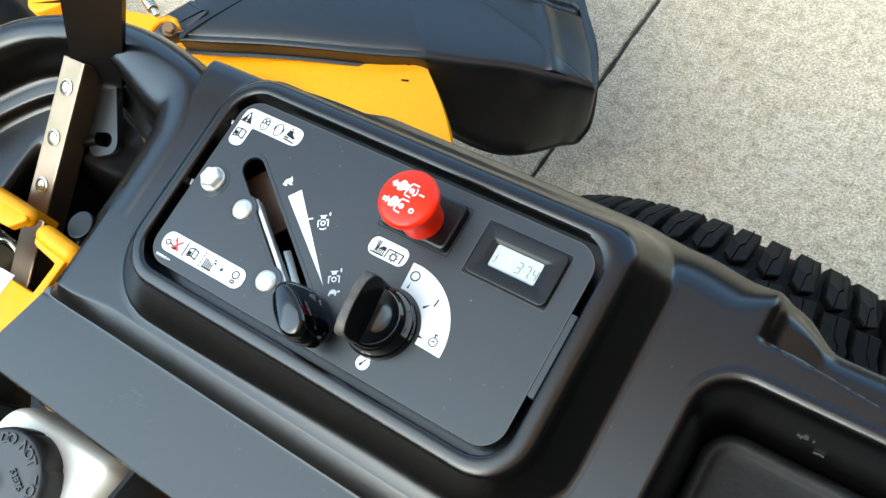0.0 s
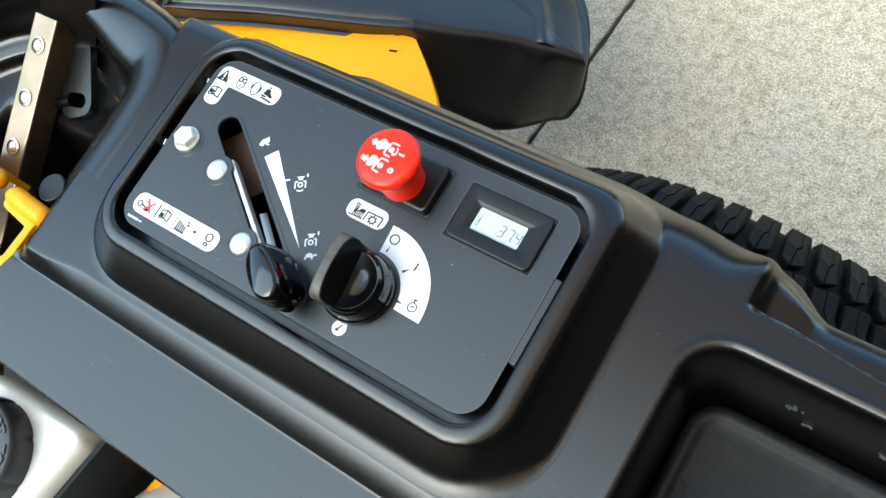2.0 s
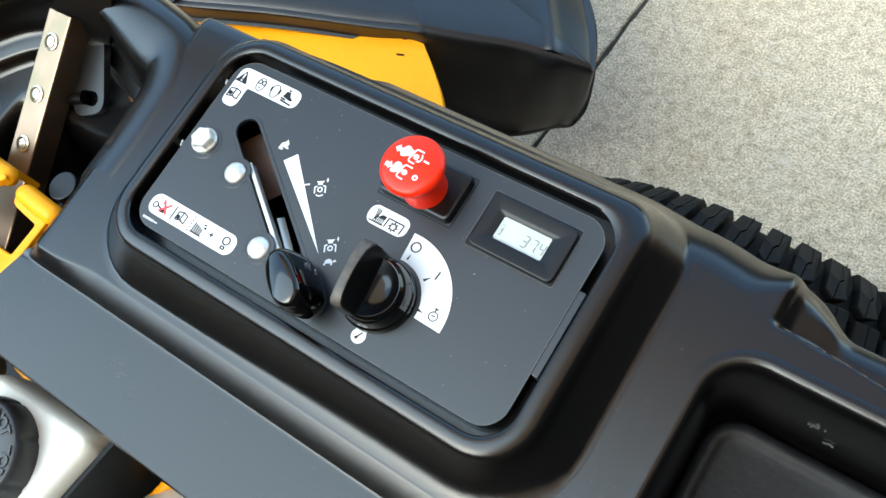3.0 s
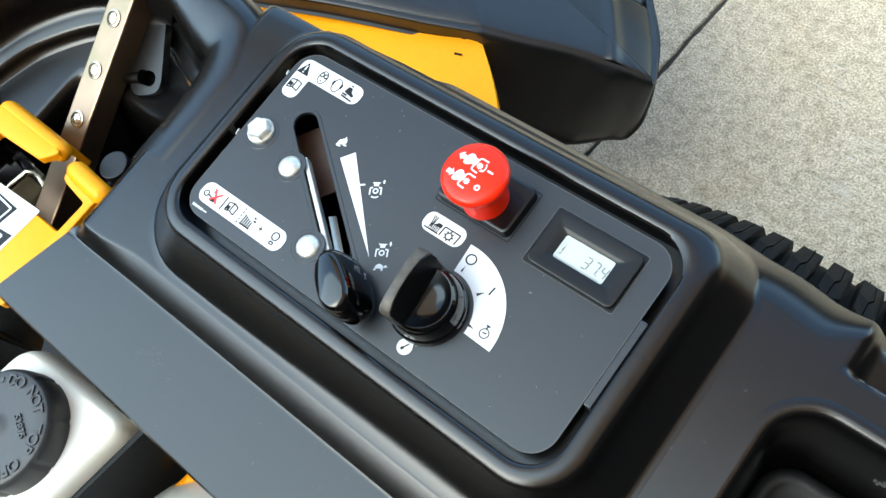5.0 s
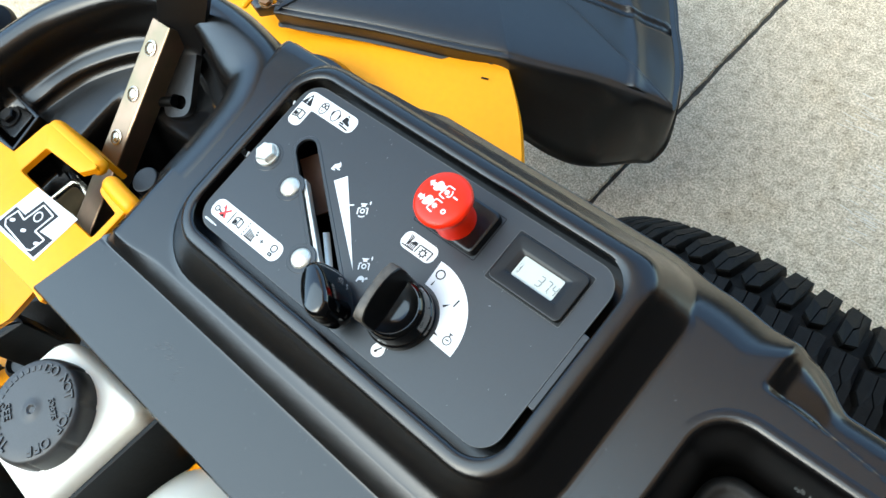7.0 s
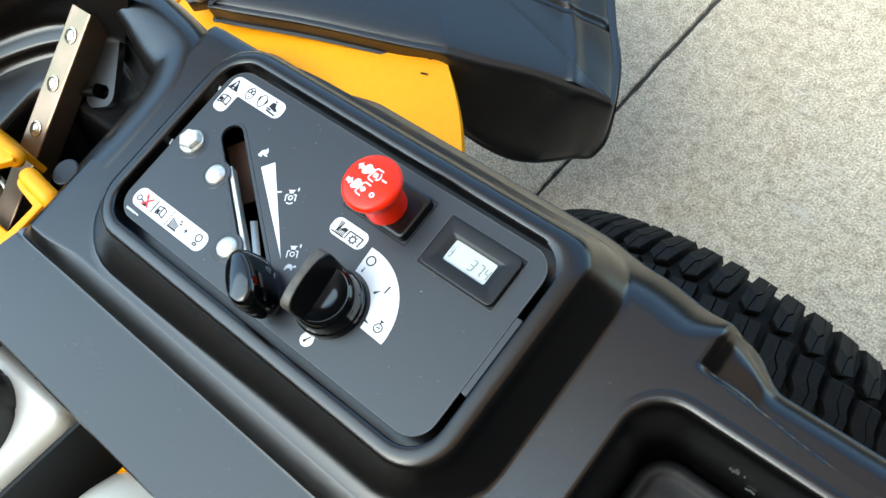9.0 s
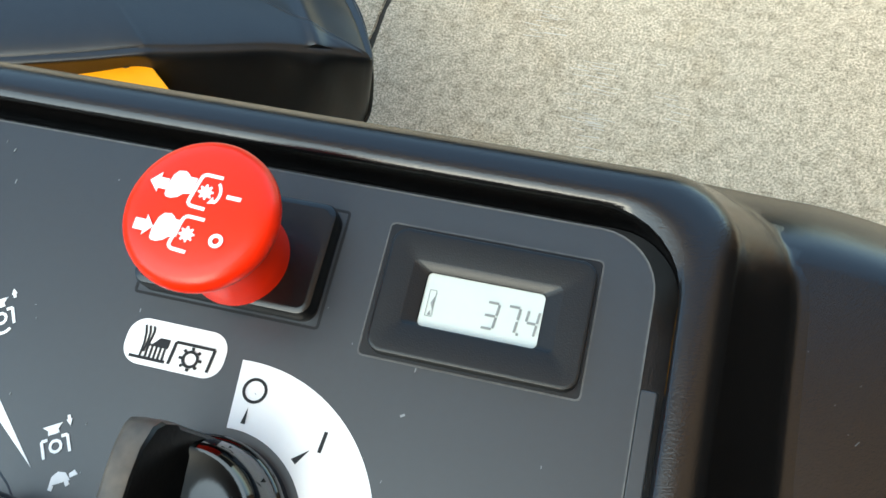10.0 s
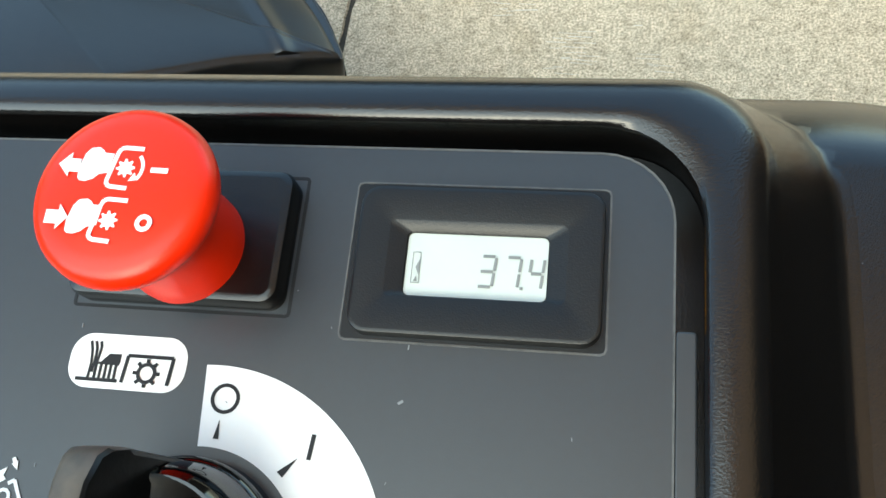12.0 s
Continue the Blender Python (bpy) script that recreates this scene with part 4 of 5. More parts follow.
    # throttle scale
    white = [[(-0.0858, 0.0008), (-0.0423, -0.0296), (-0.0812, 0.0068)], pen((-0.0690, -0.0050), (-0.0666, -0.0034), 0.0006)]
    rab = (-0.0905, 0.0079)
    white += [[(rab[0] - 0.0026, rab[1] - 0.0008), (rab[0] + 0.0010, rab[1] - 0.0016), (rab[0] + 0.0024, rab[1] - 0.0002), (rab[0] + 0.0014, rab[1] + 0.0016), (rab[0] - 0.0014, rab[1] + 0.0010)],
              [(rab[0] + 0.0010, rab[1] + 0.0008), (rab[0] + 0.0024, rab[1] + 0.0004), (rab[0] + 0.0016, rab[1] + 0.0026)], pen((rab[0] - 0.0028, rab[1] - 0.0012), (rab[0] - 0.0008, rab[1] - 0.0022), 0.0008), pen((rab[0] + 0.0006, rab[1] - 0.0016), (rab[0] + 0.0022, rab[1] - 0.0022), 0.0006)]
    tur = (-0.0358, -0.0302)
    white += [[(tur[0] - 0.0024, tur[1] - 0.0008), (tur[0] + 0.0018, tur[1] - 0.0008), (tur[0] + 0.0012, tur[1] + 0.0008), (tur[0] - 0.0002, tur[1] + 0.0014), (tur[0] - 0.0016, tur[1] + 0.0008)],
              [(tur[0] + 0.0018, tur[1] - 0.0004), (tur[0] + 0.0034, tur[1] - 0.0002), (tur[0] + 0.0030, tur[1] + 0.0008), (tur[0] + 0.0018, tur[1] + 0.0004)], pen((tur[0] - 0.0018, tur[1] - 0.0008), (tur[0] - 0.0024, tur[1] - 0.0016), 0.0007), pen((tur[0] + 0.0010, tur[1] - 0.0008), (tur[0] + 0.0012, tur[1] - 0.0017), 0.0007)]
    fixed, white = white[:2], white[2:]
    for (x, y), under in (((-0.0612, -0.0020), True), ((-0.0398, -0.0234), False)):
        white += [[(x - 0.0020, y + 0.0026), (x + 0.0020, y + 0.0026), (x + 0.0010, y + 0.0016), (x + 0.0012, y + 0.0008), (x - 0.0012, y + 0.0008), (x - 0.0010, y + 0.0016)]]
        white += ring_shape(x, y - 0.0016, 0.0011, 0.0006, n=10)
        white += [pen((x - 0.0026, y - 0.0034), (x - 0.0026, y), 0.0005), pen((x - 0.0026, y), (x - 0.0014, y), 0.0005), pen((x + 0.0026, y - 0.0034), (x + 0.0026, y), 0.0005), pen((x + 0.0026, y), (x + 0.0014, y), 0.0005)]
        white += [pen((x + 0.0034, y + 0.0020), (x + 0.0034, y + 0.0036), 0.0004), [(x + 0.0028, y + 0.0028), (x + 0.0040, y + 0.0028), (x + 0.0034, y + (0.0040 if under else 0.0014))]]
        if under:
            white += ring_shape(x, y - 0.0022, 0.0026, 0.0006, 230, 310, 6)
    for poly in white:
        # symbols stand upright along the slot
        px, py = sum(p[0] for p in poly) / len(poly), sum(p[1] for p in poly) / len(poly)
        hub = Vector(min(((-0.0905, 0.0079), (-0.0358, -0.0302), (-0.0612, -0.0020), (-0.0398, -0.0234)), key=lambda h: (h[0] - px) ** 2 + (h[1] - py) ** 2))
        fixed.append([tuple(hub + Matrix.Rotation(radians(30), 2) @ (Vector(p) - hub)) for p in poly])
    white = fixed
    prints("throttle_scale", white, z1, WHITE, plate, "white fast and slow throttle scale")
    wx, wy = -0.0045, -0.0507
    wr = [circle(wx, wy - 0.0006, 0.0034, 24), line((wx + 0.0012, wy + 0.0012), (wx + 0.0026, wy + 0.0034), 0.0016), line((wx + 0.0012, wy + 0.0040), (wx + 0.0040, wy + 0.0028), 0.0012)]
    prints("engine_mark", wr, z1, WHITE, plate, "white engine mark")
    prints("engine_key", [line((wx - 0.0010, wy - 0.0022), (wx - 0.0002, wy - 0.0010), 0.0012), line((wx - 0.0006, wy - 0.0014), (wx + 0.0010, wy + 0.0014), 0.0006)], z2, INK, plate, "black key mark")
    rng = random.Random(3)
    specks = []
    for k in range(46):
        x, y = rng.uniform(PX0 + 0.004, PX1 - 0.003), rng.uniform(PY0 + 0.003, PY1 - 0.003)
        r, a = rng.uniform(0.00008, 0.00022), rng.uniform(0, 3.1)
        if abs((x - SLOT_A[0]) * 0.590 + (y - SLOT_A[1]) * 0.808) < 0.009 and x < -0.03:
            continue
        specks.append(line((x, y), (x + 4 * r * math.cos(a) * rng.random(), y + 4 * r * math.sin(a) + 0.0001), r))
    specks.append(line((0.0246, -0.0050), (0.0254, -0.0045), 0.0004))
    tagged(prints("dust_speck", specks, z1, GREY, plate, "fine pale dust specks"), kind="stuff")


plate_prints()

# ---- steering lever base and yellow bracket ----


def steering_lever():
    d = Vector((0.02, -0.905, -0.425)).normalized()
    a = Vector((-0.2935, 0.0275, 0.7555))
    up = Vector((0, -0.425, 0.905))
    bm = bmesh.new()
    bar_box(bm, a + up * 0.0015, a + up * 0.0015 + d * 0.185, 0.0200, 0.0170, (1, 0, 0), 0.0012)
    bar = part("lever_post", bm, ZINC, mower, "square zinc-plated steering lever post", smooth=12)
    for s in (0.018, 0.051, 0.083):
        p = a + d * s + up * 0.0100
        bm = bmesh.new()
        lathe(bm, [(0.0054, 0), (0.0054, 0.0007), (0.0044, 0.0010), (0.0043, -0.0002), (0.0031, -0.0006), (0.0031, 0.0010), (0.0015, 0.0014)], p, 24, tuple(up))
        part("threaded_hole", bm, STEEL, bar, "threaded hole with a bolt end", smooth=40)
    # flat black arm that lies under the post and rises beyond it
    q = Vector((-0.2690, -0.0068, 0.7300))
    e = Vector((-0.43, 0.81, 0.38))
    nrm = up.normalized()
    e = (e - nrm * e.dot(nrm)).normalized()
    w = e.cross(nrm).normalized()
    if w.x < 0:
        w = -w
    out = round_poly([(0.0125, -0.0100, 0.010), (0.0142, 0.0310, 0.0005), (-0.0142, 0.0310, 0.0005), (-0.0125, -0.0110, 0.009)], 6)
    slot = capsule((-0.0035, 0.0005), (0.0035, -0.0010), 0.0046, 8)
    bm = bmesh.new()
    holed_slab(bm, out, [slot], -0.0025, 0.0025)
    m = Matrix((w, e, nrm)).transposed().to_4x4()
    m.translation = q
    bm.transform(m)
    rise = Vector((0.3660, 0.3924, 0.8438))
    p, rings = q + e * 0.0305, []
    for k in range(46):
        f = min(1.0, k / 2)
        way = (e * (1 - f) + rise * f).normalized()
        across = (w - way * w.dot(way)).normalized()
        face = across.cross(way)
        free = 0.0145 + 0.00018 * k
        left = 0.0115 + (free - 0.0075) * min(1, max(0, p.y - 0.0255) / 0.003)
        rings.append([tuple(p + across * a + face * b) for a, b in ((-left, -0.0025), (free - 0.0012, -0.0025), (free - 0.0012, 0.0025), (-left, 0.0025))])
        p = p + way * 0.0045
    loft(bm, rings, cap_first=True)
    part("lever_arm", bm, ARM, mower, "flat black steel lever arm", smooth=50)
    bm = bmesh.new()
    tube(bm, [q - w * 0.022 + nrm * 0.002, q - w * 0.0040 + nrm * 0.002], 0.0036, 12)
    part("stud", bm, DARK, bar, "steel stud")
    bm = bmesh.new()
    slab(bm, circle(-0.2395, -0.0612, 0.0090, 28), 0.655, 0.736, 0.0008)
    part("stop_post", bm, ARM, mower, "round grey stop in the well")


steering_lever()


def seat_bracket():
    z = 0.7595
    outer = round_poly([(-0.3753, -0.1551, 0.0020), (-0.3624, -0.1282, 0.0040), (-0.3504, -0.1039, 0.0050), (-0.3188, -0.1013, 0.0015), (-0.3138, -0.0723, 0.0050), (-0.2491, -0.0727, 0.0030), (-0.2601, -0.0837, 0.0030), (-0.2979, -0.0857, 0.0020), (-0.3013, -0.1070, 0.0020), (-0.2150, -0.1072, 0.0020), (-0.2140, -0.0872, 0.0020), (-0.2395, -0.0838, 0.0050), (-0.2346, -0.0723, 0.0060), (-0.2085, -0.0742, 0.0040), (-0.2104, -0.1537, 0.0020), (-0.2231, -0.1524, 0.0010), (-0.3137, -0.1539, 0.0030), (-0.3761, -0.1548, 0.0005)], 3)
    outer = outer[::-1]
    bm = bmesh.new()
    holed_slab(bm, outer, [], z - 0.005, z - 0.0008)
    loft(bm, [flat(outer, z - 0.0008), flat(offset(outer, -0.0003), z - 0.0002), flat(offset(outer, -0.0009), z)], cap_last=False)
    top = offset(outer, -0.0009)
    edges = []
    vs = [bm.verts.new((x, y, z)) for x, y in top]
    edges = [bm.edges.new((vs[i], vs[(i + 1) % len(vs)])) for i in range(len(vs))]
    bmesh.ops.triangle_fill(bm, edges=edges, use_beauty=True)
    bmesh.ops.remove_doubles(bm, verts=bm.verts[:], dist=1e-6)
    br = part("seat_bracket", bm, YELLOW, mower, "yellow steel bracket with a square opening", smooth=40)
    # rolled flange along the outer edge and a raised hook
    a, b = [(-0.3098, -0.0720), (-0.2575, -0.0730)]
    bm = bmesh.new()
    tube(bm, [(a[0], a[1], z - 0.0058), (b[0], b[1], z - 0.0058)], 0.0058, 16, True)
    bar_box(bm, (a[0] - 0.002, a[1] + 0.004, z - 0.024), (b[0] - 0.014, b[1] + 0.004, z - 0.024), 0.004, 0.034, (0, 1, 0), 0.001)
    part("flange", bm, YELLOW, br, "rolled yellow flange", smooth=60)
    a, b = [(-0.2325, -0.0761), (-0.2090, -0.0778)]
    bm = bmesh.new()
    tube(bm, [(a[0], a[1], z - 0.001), ((a[0] + b[0]) / 2, (a[1] + b[1]) / 2, z + 0.0005), (b[0], b[1], z - 0.001)], 0.0058, 14, True)
    part("hook", bm, YELLOW, br, "rounded yellow hook", smooth=60)
    hex_bolt("bolt", (-0.3323, -0.1315, z), 0.0072, 0.0068, STEEL, br, washer=0.0095, label="bright flanged bolt")
    bm = bmesh.new()
    dec = [(-0.2782, -0.1071), (-0.2333, -0.1045), (-0.2371, -0.1401), (-0.2862, -0.1423)]
    loft(bm, [flat(dec, z), flat(dec, z + 0.0003)], cap_first=True)
    lab = part("decal", bm, WHITE, br, "white decal with a dark pictogram", smooth=0)
    prints("decal_ground", [[(-0.2802, -0.1246), (-0.2694, -0.1245), (-0.2658, -0.1108), (-0.2469, -0.1112), (-0.2500, -0.1254), (-0.2368, -0.1235), (-0.2394, -0.1387), (-0.2830, -0.1398)]], z + 0.0003, INK, lab, "dark grey decal ground")
    o = [(-0.2764, -0.1257), (-0.2669, -0.1270), (-0.2629, -0.1125), (-0.2503, -0.1132), (-0.2532, -0.1272), (-0.2421, -0.1270), (-0.2446, -0.1368), (-0.2484, -0.1386), (-0.2760, -0.1374), (-0.2794, -0.1345)]
    white = [line(o[i], o[(i + 1) % len(o)], 0.0011) for i in range(len(o))]
    gx, gy = -0.2594, -0.1198
    white += ring_shape(gx, gy, 0.0032, 0.0009, n=14)
    for px, py in [(-0.2745, -0.1319), (-0.2611, -0.1318), (-0.2451, -0.1318)]:
        white.append(capsule((px - 0.001, py - 0.0005), (px + 0.001, py + 0.0005), 0.0011, 5))
    prints("decal_symbol", white, z + 0.00045, WHITE, lab, "white outline pictogram")
    # latch seen through the opening
    bm = bmesh.new()
    tube(bm, [(-0.352, -0.120, 0.682), (-0.348, -0.0973, 0.682), (-0.3404, -0.0946, 0.682), (-0.329, -0.0968, 0.682), (-0.322, -0.1032, 0.676)], 0.0028, 10)
    part("latch_rod", bm, STEEL, mower, "bright bent latch rod", smooth=60)
    bm = bmesh.new()
    slab(bm, round_poly([(-0.3675, -0.1244, 0.0030), (-0.3632, -0.1013, 0.0040), (-0.3457, -0.1021, 0.0040), (-0.3319, -0.117, 0.0030), (-0.3322, -0.1238, 0.0030)], 3), 0.660, 0.665, 0.0008)
    part("latch_plate", bm, DARKZINC, mower, "dull zinc latch plate")
    # lower arm with its bolt
    bm = bmesh.new()
    slab(bm, round_poly([(-0.2853, -0.1526, 0.0010), (-0.2439, -0.1581, 0.0020), (-0.2435, -0.1793, 0.0040), (-0.2494, -0.1937, 0.0080), (-0.2657, -0.1986, 0.0080), (-0.2778, -0.1933, 0.0080), (-0.2802, -0.1824, 0.0040)], 6), 0.733, 0.738, 0.0010)
    low = part("lower_arm", bm, YELLOW, br, "yellow lower bracket arm")
    c = (-0.2672, -0.1883, 0.738)
    hex_bolt("nut", c, 0.0080, 0.0075, ZINC, low, washer=0.0095, label="zinc nut on a bolt end")
    bm = bmesh.new()
    lathe(bm, [(0.0042, 0), (0.0042, 0.0125), (0.0034, 0.014)], c, 16)
    part("bolt_end", bm, ZINC, low, "threaded zinc bolt end")
    # black boxed tab with a nut in the hollow
    bm = bmesh.new()
    for p, q in (((-0.4050, -0.1036), (-0.3394, -0.1030)), ((-0.3996, -0.0725), (-0.3439, -0.0757)), ((-0.3405, -0.1030), (-0.3450, -0.0757))):
        bar_box(bm, (*p, 0.730), (*q, 0.730), 0.0028, 0.030, ((q[1] - p[1]), -(q[0] - p[0]), 0), 0.001)
    tab = part("moulded_tab", bm, MOULD, mower, "black moulded tab with a nut", smooth=12)
    bm = bmesh.new()
    slab(bm, round_poly([(-0.3604, -0.0984, 0.003), (-0.3624, -0.0766, 0.003), (-0.3880, -0.0795, 0.003), (-0.3860, -0.0987, 0.003)], 3), 0.715, 0.735, 0.0008)
    part("floor", bm, MOULD, tab)
    hex_bolt("nut", (-0.3776, -0.0886, 0.7350), 0.0058, 0.006, ARM, tab, washer=0.0082)


seat_bracket()

# ---- tanks and parts under the seat ----


def reservoir():
    bm = bmesh.new()
    out = round_poly([(-0.1485, -0.2520, 0.010), (-0.1335, -0.1620, 0.012), (-0.2265, -0.1670, 0.020), (-0.2390, -0.2490, 0.014)], 8)
    rings = [flat(out, 0.52), flat(out, 0.692), flat(offset(out, -0.0008), 0.703), flat(offset(out, -0.0022), 0.7085), flat(offset(out, -0.0042), 0.7120), flat(offset(out, -0.0062), 0.7135)]
    loft(bm, rings, cap_first=True)
    tank = part("oil_reservoir", bm, TANK, mower, "white plastic oil reservoir with a dark grey cap", smooth=50)
    c = Vector((-0.1885, -0.2070, 0))
    bm = bmesh.new()
    n = 144
    rings = []

    def ring(r, z, notch):
        pts = []
        for k in range(n):
            q = r - (notch if (k % 18) < 2 else 0)
            pts.append((c.x + q * math.cos(2 * math.pi * k / n), c.y + q * math.sin(2 * math.pi * k / n), z))
        return pts
    for r, z, s in ((0.0335, 0.7125, 0), (0.0335, 0.7150, 0.0012), (0.0328, 0.7235, 0.0012), (0.0322, 0.7262, 0.0008), (0.0308, 0.7282, 0), (0.0300, 0.7286, 0), (0.0230, 0.7288, 0), (0.0090, 0.7290, 0), (0.0055, 0.7291, 0), (0.0042, 0.7299, 0), (0.003, 0.7299, 0), (0.0018, 0.7288, 0)):
        rings.append(ring(r, z, s))
    loft(bm, rings, cap_first=True)
    cap = part("filler_cap", bm, CAP, tank, "dark grey ribbed filler cap with raised lettering", smooth=40)
    meshes = []

    def around(text, r, a0, step, size, outward=True):
        for k, ch in enumerate(text):
            if ch == " ":
                continue
            a = a0 + step * k
            m = Matrix.Translation((c.x + r * math.cos(radians(a)), c.y + r * math.sin(radians(a)), 0.7288)) @ pose(0, 0, 0, 0, 0, a - 90 if outward else a + 90)
            meshes.append(letters("writing", ch, size, m, CAP, cap, 0.0009))
    around("DO NOT TOP OFF", 0.0254, 116, -11.8, 0.0084)
    around("MANUAL", 0.0254, -146, 12.6, 0.0084, False)
    meshes.append(letters("writing", "SEE", 0.0074, Matrix.Translation((c.x - 0.0128, c.y - 0.0118, 0.7290)) @ pose(0, 0, 0, 0, 0, -29), CAP, cap, 0.0009))
    meshes.append(letters("writing", "52875", 0.0056, Matrix.Translation((c.x + 0.0120, c.y + 0.0092, 0.7290)) @ pose(0, 0, 0, 0, 0, -26), CAP, cap, 0.0009))
    joined("cap_writing", meshes, CAP, cap, "raised cap lettering DO NOT TOP OFF")
    bars = []
    for k in range(8):
        a = radians(132 + 9.5 * k)
        p = c.xy + Vector((math.cos(a), math.sin(a))) * 0.0258
        e = Vector((-math.sin(a), math.cos(a))) * 0.0015
        bars.append(line(p - e * 0.8, p + e * 0.8, 0.0030))
    prints("writing_bars", bars, 0.7285, CAP, cap, thick=0.0007)
    bm = bmesh.new()
    bar_box(bm, (-0.1600, -0.365, 0.640), (-0.1225, -0.120, 0.640), 0.0035, 0.138, (1, -0.15, 0), 0.0008)
    part("tank_plate", bm, DARK, mower, "black steel plate beside the reservoir")
    bm = bmesh.new()
    slab(bm, capsule((-0.1560, -0.246), (-0.1515, -0.258), 0.0075), 0.690, 0.702, 0.003)
    part("tank_ear", bm, TANK, tank)
    hex_bolt("bolt", (-0.1385, -0.2640, 0.690), 0.0075, 0.009, ZINC, mower, axis=(1, -0.15, 0.5), washer=0.0100, label="zinc bolt through the tank plate")


reservoir()


def fuel_tank():
    bm = bmesh.new()
    rings = []
    c = Vector((-0.050, -0.240, 0.50))
    n = 48
    for k in range(0, 15):
        t = k / 15
        w = (1 - t ** 2.4) ** 0.5
        ring = []
        for j in range(n):
            a = 2 * math.pi * j / n
            ca, sa = math.cos(a), math.sin(a)
            ring.append((c.x + 0.112 * w * abs(ca) ** 0.75 * (1 if ca > 0 else -1), c.y + 0.112 * w * abs(sa) ** 0.75 * (1 if sa > 0 else -1), c.z + 0.222 * t))
        rings.append(ring)
    loft(bm, rings, cap_first=True)
    part("fuel_tank", bm, TANK, mower, "rounded white plastic fuel tank", smooth=60)


fuel_tank()


def frame_parts():
    bm = bmesh.new()
    tube(bm, [(-0.1447, -0.2376, 0.620), (-0.1237, -0.1971, 0.650), (-0.1043, -0.1335, 0.665)], 0.0045, 16)
    part("frame_rod", bm, YELLOW, mower, "yellow painted frame rod", smooth=60)
    bm = bmesh.new()
    slab(bm, round_poly([(-0.4010, -0.2920, 0.0030), (-0.3666, -0.2326, 0.0030), (-0.3418, -0.2500, 0.0030), (-0.3628, -0.3114, 0.0030)], 3), 0.58, 0.602, 0.003)
    part("frame_rail", bm, YELLOW, mower, "yellow steel frame rail")
    bm = bmesh.new()
    slab(bm, round_poly([(-0.3458, -0.1926, 0.0030), (-0.3399, -0.1783, 0.0030), (-0.2743, -0.1804, 0.0030), (-0.2916, -0.1974, 0.0030)], 3), 0.50, 0.560, 0.003)
    part("frame_side", bm, YELLOW, mower, "yellow steel frame side")
    bm = bmesh.new()
    slab(bm, round_poly([(-0.3031, -0.2177, 0.0030), (-0.2825, -0.2185, 0.0030), (-0.2697, -0.1852, 0.0030), (-0.2874, -0.1865, 0.0030)], 3), 0.640, 0.700, 0.003)
    part("damper_bracket", bm, DARK, mower, "black steel damper bracket")
    bm = bmesh.new()
    lathe(bm, [(0.016, -0.03), (0.020, -0.028), (0.020, 0.0), (0.019, 0.006), (0.012, 0.010), (0.004, 0.012)], (-0.2949, -0.1914, 0.660), 28, (0.35, 0.15, 0.92))
    part("rubber_boot", bm, RUBBER, mower, "black rubber boot", smooth=50)
    bm = bmesh.new()
    tube(bm, [(-0.3416, -0.2387, 0.600), (-0.3306, -0.1962, 0.610), (-0.3198, -0.1708, 0.620)], 0.0062, 14)
    part("damper_rod", bm, STEEL, mower, "bright steel damper rod", smooth=60)
    bm = bmesh.new()
    slab(bm, round_poly([(-0.3568, -0.1852, 0.0010), (-0.3400, -0.1787, 0.0010), (-0.3292, -0.1977, 0.0010), (-0.3372, -0.2088, 0.0010)], 3), 0.688, 0.692, 0.0008)
    part("grey_strap", bm, GREY, mower, "grey flat strap")
    bm = bmesh.new()
    slab(bm, [(-0.4017, -0.2712), (-0.3384, -0.2445), (-0.3611, -0.2918)], 0.616, 0.622, 0.001)
    part("dark_plate", bm, DARK, mower, "dark greasy steel plate")
    bm = bmesh.new()
    lathe(bm, [(0.0115, -0.01), (0.0115, 0.004), (0.009, 0.006), (0.007, 0.003), (0.002, 0.003)], (-0.3046, -0.2252, 0.640), 24)
    part("fitting", bm, ARM, mower, "black round fitting")
    # floor pan that closes the view under the seat
    bm = bmesh.new()
    slab(bm, rrect(-0.75, 0.45, -0.70, 0.03, 0.01), 0.40, 0.43, 0.002)
    part("belly_pan", bm, DARK, mower, "dark greasy belly pan")
    for x, y, z, r in ((-0.31, -0.335, 0.585, 0.026), (-0.335, -0.40, 0.57, 0.035), (-0.42, -0.32, 0.52, 0.040)):
        bm = bmesh.new()
        lathe(bm, [(r, -0.12), (r, 0.0), (r * 0.92, 0.008), (r * 0.5, 0.010), (r * 0.45, 0.016)], (x, y, z), 24)
        part("valve_housing", bm, DARK, mower, "dark hydraulic valve housing")
    for pts in (((-0.150, -0.215, 0.545), (-0.125, -0.170, 0.560), (-0.09, -0.10, 0.55)), ((-0.42, -0.26, 0.58), (-0.36, -0.31, 0.60), (-0.32, -0.40, 0.56))):
        bm = bmesh.new()
        tube(bm, pts, 0.009, 12)
        part("hose", bm, RUBBER, mower, "black braided hose", smooth=60)


frame_parts()

# ---- deck, chute and wheel ----


